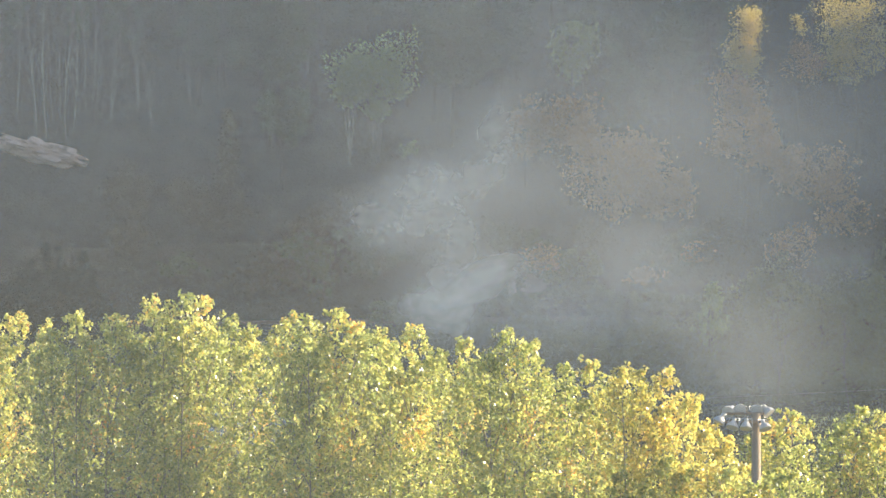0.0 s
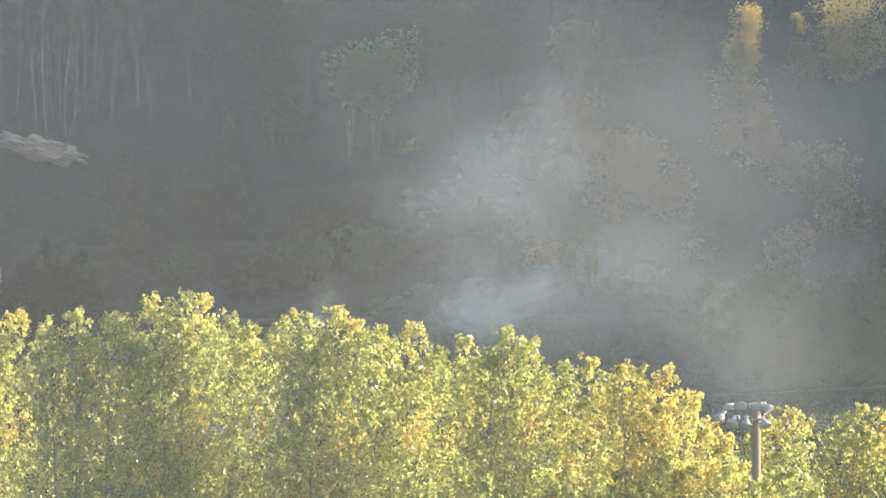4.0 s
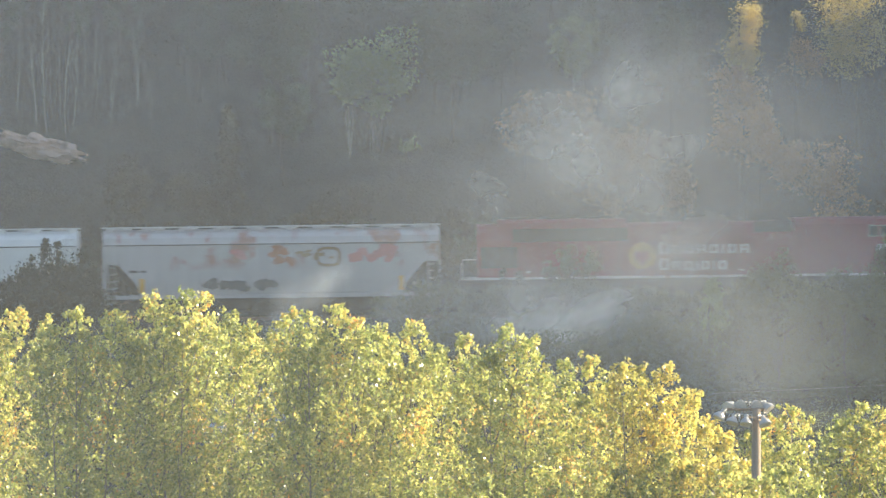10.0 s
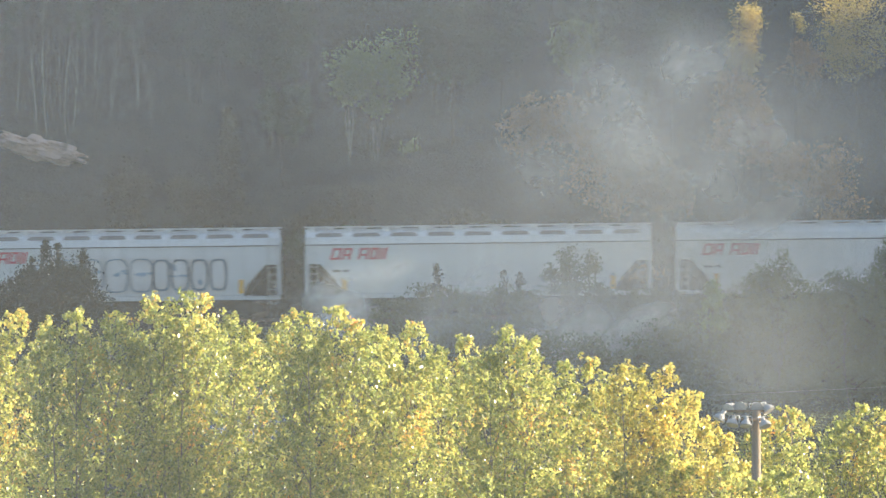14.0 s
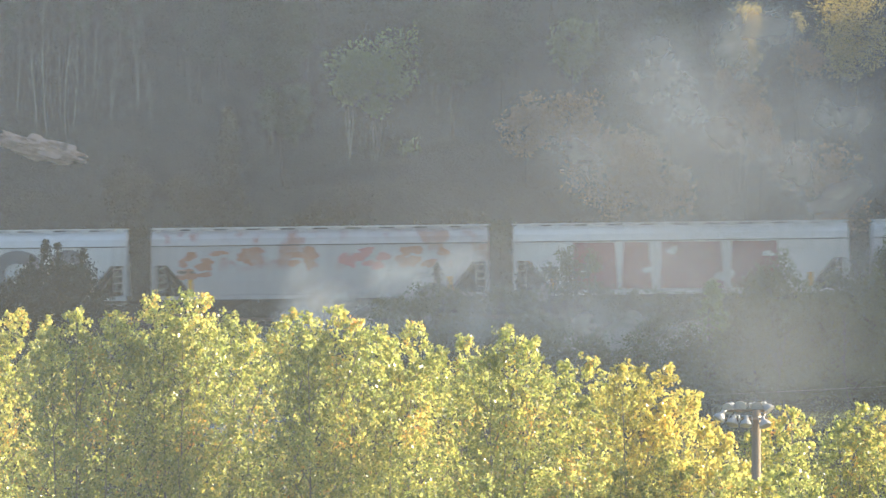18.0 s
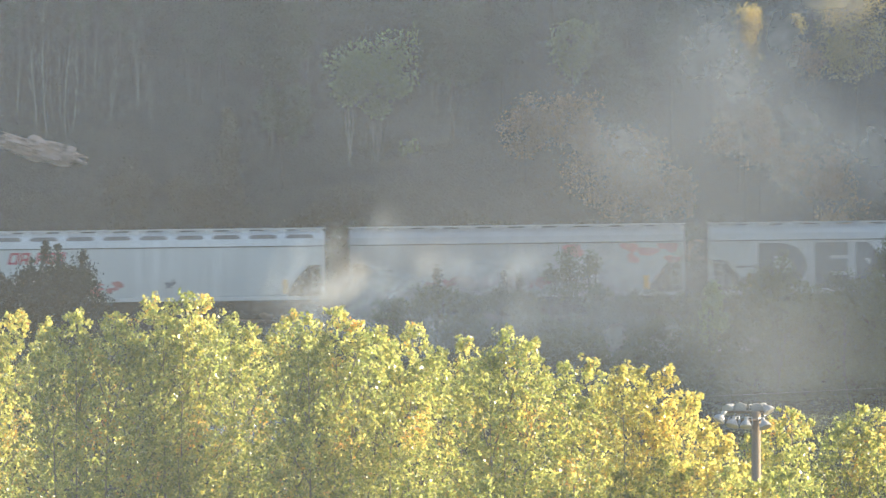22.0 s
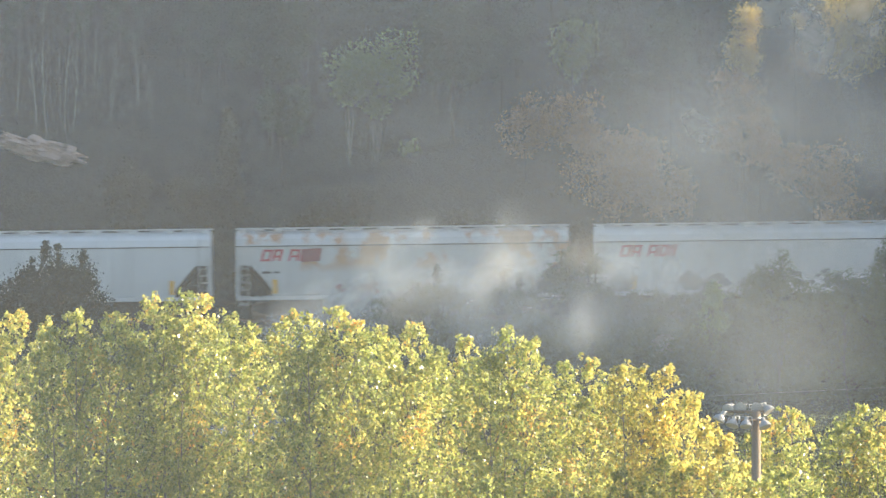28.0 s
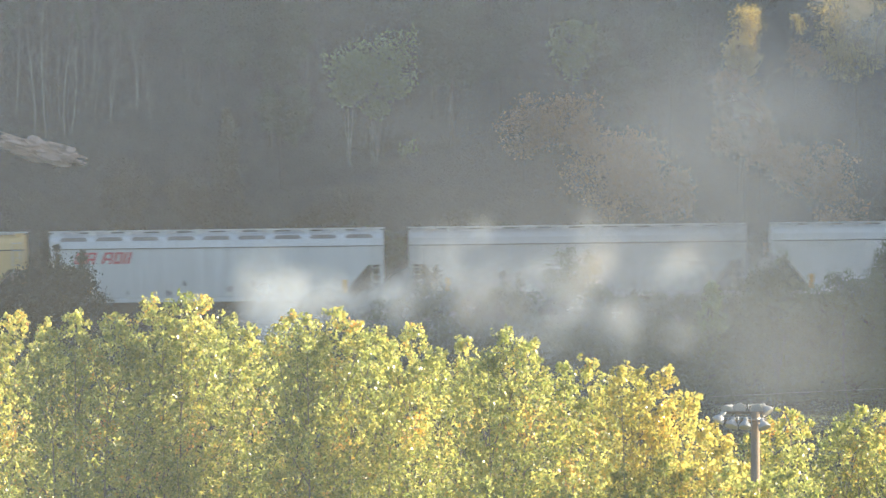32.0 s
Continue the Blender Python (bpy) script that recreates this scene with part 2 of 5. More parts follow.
def extruded(outline, y0, y1):
    """A flat outline in x and z, given thickness in y."""
    bm = bmesh.new()
    f = [bm.verts.new((x, y0, z)) for x, z in outline]
    b = [bm.verts.new((x, y1, z)) for x, z in outline]
    n = len(outline)
    bm.faces.new(f), bm.faces.new(b[::-1])
    for i in range(n):
        bm.faces.new((f[(i + 1) % n], f[i], b[i], b[(i + 1) % n]))
    bmesh.ops.recalc_face_normals(bm, faces=bm.faces)
    return bm


def tube(verts, faces, path, radii, seg=6):
    """Adds a tapered tube along a path to lists of corners and faces."""
    start = len(verts)
    for i, (p, r) in enumerate(zip(path, radii)):
        d = (Vector(path[min(i + 1, len(path) - 1)]) - Vector(path[max(i - 1, 0)])).normalized()
        u = d.orthogonal().normalized()
        w = d.cross(u)
        for k in range(seg):
            a = 2 * math.pi * k / seg
            verts.append(tuple(Vector(p) + r * (math.cos(a) * u + math.sin(a) * w)))
    for i in range(len(path) - 1):
        for k in range(seg):
            a, b = start + i * seg + k, start + i * seg + (k + 1) % seg
            faces.append((a, b, b + seg, a + seg))
    faces.append(tuple(start + (len(path) - 1) * seg + k for k in range(seg)))


def tube_mesh(name, paths, seg=6):
    verts, faces = [], []
    for path, radii in paths:
        tube(verts, faces, path, radii, seg)
    me = bpy.data.meshes.new(name)
    me.from_pydata(verts, [], faces)
    me.shade_smooth()
    return me


def leaf_mesh(name, centres, size, rng, droop=0.0):
    """Many small four-cornered leaves round the given places."""
    n = len(centres)
    u = rng.normal(size=(n, 3))
    u[:, 2] -= droop
    u /= np.linalg.norm(u, axis=1)[:, None]
    w = np.cross(u, rng.normal(size=(n, 3)))
    w /= np.linalg.norm(w, axis=1)[:, None]
    s = size * rng.uniform(0.65, 1.25, n)[:, None]
    pts = np.stack([centres - u * s * 0.5, centres + w * s * 0.42 - u * s * 0.08, centres + u * s * 0.62, centres - w * s * 0.42 - u * s * 0.08], 1).reshape(-1, 3)
    me = bpy.data.meshes.new(name)
    me.vertices.add(4 * n)
    me.vertices.foreach_set("co", pts.astype(np.float32).ravel())
    me.loops.add(4 * n)
    me.loops.foreach_set("vertex_index", np.arange(4 * n, dtype=np.int32))
    me.polygons.add(n)
    me.polygons.foreach_set("loop_start", np.arange(0, 4 * n, 4, dtype=np.int32))
    me.polygons.foreach_set("loop_total", np.full(n, 4, dtype=np.int32))
    me.update(calc_edges=True)
    return me


def empty(name, x, y, z):
    ob = new(name)
    ob.location = (x, y, z)
    return ob


# ---------------------------------------------------------------- ground, hill and railway
def smooth(a, b, x):
    t = np.clip((x - a) / (b - a), 0, 1)
    return t * t * (3 - 2 * t)


def height(x, y):
    """Height of the land: bluff under the camera, valley floor, railway bench, wooded hill, and unseen relief added to
    shape the sunlight.
    """
    bluff = 20.2 * (1 - smooth(8, 70, y))
    rise = smooth(215, 293, y)
    grade = 0.0125 * np.clip(x, -400, 400)
    bench = (13.9 + grade) * rise
    ridge = 93 + 0 * x
    # unseen rise off to the right, added to keep sun off railway and slope
    shade_spur = smooth(58, 96, x) * smooth(306, 321, y) * 36 * (1 - smooth(112, 140, x))
    along, across = 0.9 * x + 0.436 * y, 0.436 * x - 0.9 * y
    # unseen cut along the sun's direction, added to light the upper-right treetops
    sun_gully = 27.4 + 0.325 * (along - 156.0) + 40 * (1 - smooth(-289.0, -287.5, across)) + 40 * smooth(-282.6, -281.4, across) + 60 * (1 - smooth(40, 60, x))
    up = np.clip(y - 306, 0, None) * 0.42 + np.clip(y - 350, 0, None) * 0.4
    up = up * (1 - 0.8 * smooth(112, 140, x))
    hill = np.minimum(up, ridge - 14 + 0 * y) - np.clip(y - 470, 0, None) * 0.02
    rough = 0.9 * np.sin(x * 0.21 + 1.3 * np.sin(y * 0.13)) * np.sin(y * 0.17 + 0.5) * smooth(309, 325, y)
    rough = rough + 0.35 * np.sin(x * 0.33) * np.sin(y * 0.41) * smooth(70, 120, y) * (1 - smooth(250, 290, y))
    return bluff * (y < 215) + bench + np.minimum(np.minimum(hill + shade_spur, 80 - np.clip(y - 470, 0, None) * 0.02), sun_gully - 13.9 - grade) + rough


def ground():
    xs = np.unique(np.concatenate([np.linspace(-2400, -140, 14), np.arange(-140, 60, 2.5), np.arange(60, 141, 1.25), np.linspace(140, 2400, 14)]))
    ys = np.unique(np.concatenate([np.linspace(-1500, -60, 8), np.arange(-60, 200, 6), np.arange(200, 290, 3), np.arange(290, 400, 1.5), np.arange(400, 480, 4), np.linspace(480, 3500, 14)]))
    gx, gy = np.meshgrid(xs, ys)
    gz = height(gx, gy)
    v = np.stack([gx, gy, gz], -1).reshape(-1, 3)
    nx, ny = len(xs), len(ys)
    f = [(j * nx + i, j * nx + i + 1, (j + 1) * nx + i + 1, (j + 1) * nx + i) for j in range(ny - 1) for i in range(nx - 1)]
    me = bpy.data.meshes.new("ground")
    me.from_pydata(v.tolist(), [], f)
    me.shade_smooth()
    ob = part("ground", me, EARTH)
    tagged(ob, "brown leaf-littered valley floor and wooded hillside", "ground", kind="structure")


ground()
TRACK_Y = 301.5
RAIL0 = 14.68                       # rail top at x = 0
GRADE = 0.0125
TILT = -math.degrees(math.atan(GRADE))


def railway():
    bed = part("track_bed", extruded([(-130, -0.62), (130, -0.62), (130, -0.2), (-130, -0.2)], -2.4, 2.4), GRAVEL)
    tagged(bed, "grey crushed-stone ballast bed under the rails", "track bed", kind="structure")
    bed.matrix_world = pose(0, TRACK_Y, RAIL0, 0, TILT, 0)
    sleepers = bmesh.new()
    for i in range(420):
        x = -126 + i * 0.6
        box(sleepers, (x - 0.11, -1.3, -0.3), (x + 0.11, 1.3, -0.14))
    s = part("sleepers", sleepers, DARK_BARK)
    tagged(s, "dark creosoted timber sleepers in ballast", "sleepers", kind="stuff")
    s.matrix_world = pose(0, TRACK_Y, RAIL0, 0, TILT, 0)
    for y in (-0.75, 0.75):
        prof = [(-0.07, -0.15), (0.07, -0.15), (0.07, -0.13), (0.015, -0.11), (0.015, -0.045), (0.035, -0.035), (0.035, 0), (-0.035, 0), (-0.035, -0.035), (-0.015, -0.045), (-0.015, -0.11), (-0.07, -0.13)]
        bm = bmesh.new()
        a = [bm.verts.new((-130, y + p, q)) for p, q in prof]
        b = [bm.verts.new((130, y + p, q)) for p, q in prof]
        bm.faces.new(a), bm.faces.new(b[::-1])
        for i in range(12):
            bm.faces.new((a[(i + 1) % 12], a[i], b[i], b[(i + 1) % 12]))
        r = part("rail", bm, STEEL)
        tagged(r, "long steel rail on dark sleepers", "rail", "rails of the track")
        r.matrix_world = pose(0, TRACK_Y, RAIL0, 0, TILT, 0)


railway()


# ---------------------------------------------------------------- trees
def poplar(leaves, y, leaders, seed, label):
    """A poplar with one upright leader to each (x, top): rounded, lobed heads of leaf clumps on steep branches."""
    rng = np.random.default_rng(seed)
    x0 = sum(x for x, z in leaders) / len(leaders)
    g = float(height(np.float64(x0), np.float64(y)))
    thing = empty("poplar", x0, y, g)
    woods, spots = [], []
    tops = [(x, z, 1.0, x) for x, z in leaders]
    for x, z in leaders:            # lesser shoots beside each leader
        for side in (-1, 1):
            tops.append((x + side * rng.uniform(0.4, 0.85), z - rng.uniform(0.25, 1.1), 0.5, x))
    for x, top, vigour, mother in tops:
        dy = rng.uniform(-0.9, 0.9)
        h = top - g
        base, tip = Vector((0, 0, 0)), Vector((x - x0, dy, h - 0.1))
        bend = Vector(((x - x0) * 0.55, dy * 0.5, h * 0.35))
        path = [base.lerp(bend, t) if t <= 1 else bend.lerp(tip, t - 1) for t in (0, 0.5, 1, 1.25, 1.5, 1.75, 2)]
        if vigour == 1:
            woods.append((path, [0.17, 0.14, 0.1, 0.065, 0.035, 0.018, 0.006]))
        else:
            fork = Vector((mother - x0, 0, h - 2.4))
            woods.append(([fork, fork.lerp(tip, 0.5), tip], [0.022, 0.016, 0.005]))

        def axis_at(z):
            t = 1 + (z - bend.z) / (tip.z - bend.z) if z > bend.z else z / bend.z
            return base.lerp(bend, t) if t <= 1 else bend.lerp(tip, t - 1)

        # side branches, each with a string of clumps towards its end
        limbs = int(54 * (0.4 + 0.6 * vigour))
        low = h - 3.0
        for k in range(limbs):
            down = 0.08 + (6.6 * ((k + rng.random()) / (0.88 * limbs)) ** 1.45 if k < limbs * 0.88 else 6.0 + (low - 6.0) * rng.random())
            full = (0.75 + 0.25 * vigour) * rng.uniform(0.6, 1.25)
            reach = full * min(1.35, 0.08 + 0.52 * down ** 0.65)
            ang = 2.399963 * k + rng.uniform(-0.5, 0.5)
            end = axis_at(h - down)
            out = Vector((math.cos(ang), math.sin(ang), 0))
            tipend = end + out * reach
            root = axis_at(max(h - down - reach * rng.uniform(0.9, 1.5), 0.6))
            if reach > 0.45 and k % 6 == 0:
                woods.append(([root, root.lerp(tipend, 0.55) + Vector((0, 0, -0.06)), tipend], [0.02, 0.013, 0.004]))
            beads = max(3, int(reach / 0.19))
            for b in range(beads):
                u = 1.0 - 0.7 * (b / beads) + rng.uniform(-0.05, 0.05)
                c = np.array(root.lerp(tipend, u)) + rng.normal(size=3) * (0.05, 0.05, 0.07) * (1 + reach)
                m = int(rng.integers(9, 19) * (1.0 if down < 1.5 else 0.8 if down < 7.0 else 0.3))
                v = rng.normal(size=(m, 3))
                v *= (rng.uniform(0.15, 1.0, m) ** 0.45 / np.linalg.norm(v, axis=1))[:, None]
                s = (0.12 + 0.05 * rng.random()) * (0.7 + 0.3 * min(1, down))
                spots.append(c + v * np.array([s, s, s * 1.15]))
    part("trunk", tube_mesh("trunk", woods, 5), BARK, thing)
    part("crown", leaf_mesh("crown", np.concatenate(spots), 0.1, rng, 0.35), leaves, thing)
    tagged(thing, label, "tree", "poplars in the valley")


POPLARS = [
    (POPLAR, 178, [(-12.6, 17.91), (-13.52, 17.79), (-14.11, 17.65)]),
    (POPLAR, 174, [(-10.6, 18.03), (-9.62, 17.9), (-11.34, 17.51)]),
    (POPLAR, 175, [(-8.58, 18.38), (-7.54, 18.55), (-7.05, 18.42), (-8.12, 18.06)]),
    (POPLAR, 177, [(-6.25, 17.85), (-5.68, 17.55)]),
    (POPLAR, 174, [(-4.44, 17.98), (-3.9, 17.93), (-3.06, 18.08), (-2.52, 17.72)]),
    (POPLAR, 176, [(-0.89, 17.6), (-1.55, 17.17), (-2.05, 17.21)]),
    (POPLAR, 178, [(0.6, 17.15), (-0.07, 16.79)]),
    (POPLAR, 174, [(1.78, 17.46), (2.47, 17.23), (1.32, 16.77)]),
    (POPLAR, 176, [(3.57, 16.38), (4.31, 16.58)]),
    (GOLDEN, 174, [(5.13, 16.45), (5.69, 16.41), (6.44, 16.31), (6.99, 15.63)]),
    (GOLDEN, 172, [(7.53, 14.7), (8.06, 14.49)]),
    (POPLAR, 184, [(10.64, 14.81), (10.16, 14.5), (9.69, 13.88)]),
    (POPLAR, 175, [(12.09, 15.23), (11.63, 14.74), (12.62, 14.36), (13.24, 14.77)]),
    (POPLAR, 167, [(1.11, 13.56)]),
    (POPLAR, 188, [(-14.19, 16.88), (-12.6, 16.7), (-11.02, 16.7)]),
    (POPLAR, 187, [(-9.38, 16.91), (-6.92, 16.82), (-5.51, 16.73)]),
    (POPLAR, 188, [(-3.95, 16.7), (-2.37, 16.35), (-0.42, 16.0)]),
    (POPLAR, 187, [(1.16, 15.85), (3.09, 15.68), (4.85, 15.15)]),
    (POPLAR, 172, [(6.4, 13.92), (5.1, 13.6), (3.65, 13.92)]),
    (POPLAR, 165, [(7.84, 14.02), (9.47, 13.94), (10.16, 13.48), (8.69, 13.48)]),
]
for i, (leaves, y, leaders) in enumerate(POPLARS):
    poplar(leaves, y, leaders, 40 + i, "upright poplar with yellow-green autumn leaves" if leaves is POPLAR else "poplar turning golden yellow in the sun")


def leafy(name, leaves, bark, x, y, crown_z, rx, rz, seed, label, shape="broad", leaf=0.12, cover=2.2, group="", stems=1, lobes=9, spread=1.0):
    """A tree or shrub: tapered stems, limbs, uneven lobes of small leaves with gaps between them."""
    rng = np.random.default_rng(seed)
    g = float(height(np.float64(x), np.float64(y))) - 0.1
    thing = empty(name, x, y, g)
    cz = max(crown_z - g, rz * 0.6)
    woods = []
    stemtops = []
    for s in range(stems):
        lean = Vector((rng.normal() * 0.12 + (s - (stems - 1) / 2) * 0.35, rng.normal() * 0.1, 0)) * cz * 0.35
        top = lean + Vector((0, 0, cz + rz * 0.6))
        r = (0.016 * (cz + rz) + 0.03) / stems ** 0.7
        woods.append(([Vector((0, 0, 0)), lean * 0.3 + Vector((0, 0, cz * 0.4)), lean * 0.7 + Vector((0, 0, cz)), top], [r, r * 0.75, r * 0.5, r * 0.12]))
        stemtops.append(lean * 0.7 + Vector((0, 0, cz)))
    wanted = cover * math.pi * rx * rz / (0.52 * leaf * leaf)
    per = 30 if rx * rz > 3 else 12
    n = max(12, int(wanted / per))
    knots = []
    for k in range(lobes):
        d = rng.normal(size=3)
        d *= rng.uniform(0.35, 0.8) / np.linalg.norm(d)
        knots.append((d, rng.uniform(0.28, 0.5)))
    spots = []
    size = (0.1 + 0.07 * math.sqrt(rx * rz)) * spread
    for k in range(n):
        d = rng.normal(size=3)
        d /= np.linalg.norm(d)
        q = rng.uniform(0.2, 1.0) ** 0.4
        d0, lr = knots[k % lobes]
        d = d0 + d * q * lr if k % 4 else d * q * 0.8
        c = np.array([d[0] * rx, d[1] * rx * 0.9, max(0.15, cz + d[2] * rz)])
        s = size
        if shape == "spire":
            # tiers of drooping boughs, narrowing to the leader
            h = rng.random() ** 1.3
            a = rng.uniform(0, 6.28)
            tier = 0.72 + 0.28 * math.cos(h * 34 + 2 * math.cos(a))
            w = rx * (1 - h) ** 0.75 * tier * rng.uniform(0.25, 1.0) ** 0.5
            c = np.array([math.cos(a) * w, math.sin(a) * w, cz - rz + 2 * rz * h - 0.12 * w])
            s = size * (1.1 - 0.8 * h)
        if shape == "plume":
            h = rng.random()
            a = rng.uniform(0, 6.28)
            bulge = math.sin(math.pi * (0.12 + 0.84 * h)) ** 0.8 * (1.15 - 0.55 * h)
            w = rx * bulge * (0.8 + 0.2 * math.sin(9 * h + 3 * a)) * math.sqrt(rng.uniform(0.05, 1))
            c = np.array([math.cos(a) * w, math.sin(a) * w, max(0.15, cz - rz + 2 * rz * h)])
            s = size * (1.1 - 0.45 * h)
        if k % 5 == 0 and (rx > 0.9 or k % 10 == 0):
            root = stemtops[k % stems]
            low = Vector((root.x, root.y, min(max(0.3, c[2] - abs(c[0]) * 0.7), cz + rz * 0.4)))
            woods.append(([low, low.lerp(Vector(c), 0.5) + Vector((0, 0, 0.08)), Vector(c)], [0.035, 0.02, 0.006]))
        spots.append(c + rng.normal(size=(per, 3)) * s * np.array([1, 1, 0.7]))
    part("trunk", tube_mesh("trunk", woods, 4), bark, thing)
    part("crown", leaf_mesh("crown", np.concatenate(spots), leaf, rng, 0.2), leaves, thing)
    tagged(thing, label, "tree" if name != "shrub" else "shrub", group)
    return thing


KINDS = {"LIME": (LIME, "light green broadleaf tree on the shaded hillside"), "GREEN": (GREEN, "dull green broadleaf tree on the shaded hillside"),
         "OCHRE": (OCHRE, "orange-brown autumn tree above the railway"), "YELLOW": (YELLOW, "tall yellow autumn tree catching low sun"),
         "RUSSET": (RUSSET, "thin russet scrub tree above the railway")}
HILL_TREES = [
    ("broad", "LIME", -3.49, 326.0, 27.51, 2.6, 2.45),
    ("broad", "LIME", -3.67, 325.6, 25.36, 0.86, 0.61),
    ("broad", "LIME", -1.89, 325.4, 23.28, 0.61, 0.37),
    ("broad", "LIME", -5.02, 326.0, 26.59, 1.07, 1.38),
    ("broad", "GREEN", 7.91, 328.9, 29.41, 2.47, 2.32),
    ("broad", "GREEN", 9.74, 323.1, 25.94, 1.82, 2.43),
    ("broad", "OCHRE", 4.43, 323.1, 24.28, 1.88, 1.67),
    ("broad", "OCHRE", 8.86, 318.7, 22.3, 3.29, 2.54),
    ("broad", "OCHRE", 11.7, 318.7, 20.8, 2.09, 1.5),
    ("broad", "YELLOW", 16.35, 325.1, 29.7, 0.95, 1.5),
    ("broad", "YELLOW", 16.0, 325.1, 28.2, 1.25, 1.3),
    # duller ochre here gives the yellow tree's unlit lower part by colour
    ("broad", "OCHRE", 15.9, 323.6, 25.6, 1.6, 2.2),
    ("broad", "OCHRE", 16.87, 320.2, 23.95, 1.26, 1.65),
    ("airy", "YELLOW", 22.5, 326.5, 29.5, 2.7, 2.9),
    ("airy", "YELLOW", 19.1, 324.6, 29.9, 0.5, 0.7),
    ("broad", "OCHRE", 19.6, 318.0, 22.1, 2.7, 1.6),
    ("airy", "OCHRE", 19.4, 324.4, 28.0, 1.3, 1.3),
    ("broad", "OCHRE", 16.04, 318.7, 23.8, 1.65, 1.8),
    ("spire", "RUSSET", -11.32, 318.0, 22.3, 1.34, 2.99),
    ("broad", "RUSSET", -13.26, 318.0, 20.66, 1.79, 1.49),
    ("broad", "RUSSET", -16.69, 318.0, 20.66, 1.34, 2.09),
    ("broad", "RUSSET", -4.9, 318.0, 20.21, 1.79, 1.19),
    ("broad", "GREEN", 0.49, 328.2, 28.78, 2.47, 2.77),
    ("broad", "GREEN", -9.39, 328.9, 29.1, 2.47, 2.78),
    ("broad", "GREEN", -8.62, 323.1, 25.34, 1.82, 1.82),
    ("broad", "GREEN", 12.46, 326.7, 28.75, 1.84, 2.76),
    ("broad", "LIME", 7.24, 326.7, 28.75, 1.38, 1.84),
    ("broad", "OCHRE", 6.83, 321.7, 24.42, 1.81, 1.81),
]
for i, (shape, kind, x, y, z, rx, rz) in enumerate(HILL_TREES):
    leaves, label = KINDS[kind]
    leafy("tree", leaves, PALE_BARK if kind == "LIME" else DARK_BARK, x, y, z, rx, rz, 300 + i, label, "broad" if shape == "airy" else shape, 0.1 if shape == "airy" or kind == "YELLOW" else 0.15, 1.7 if shape == "airy" else 4.2, "trees on the hillside", 3 if kind == "LIME" else 1, 16 if shape == "airy" else 10)

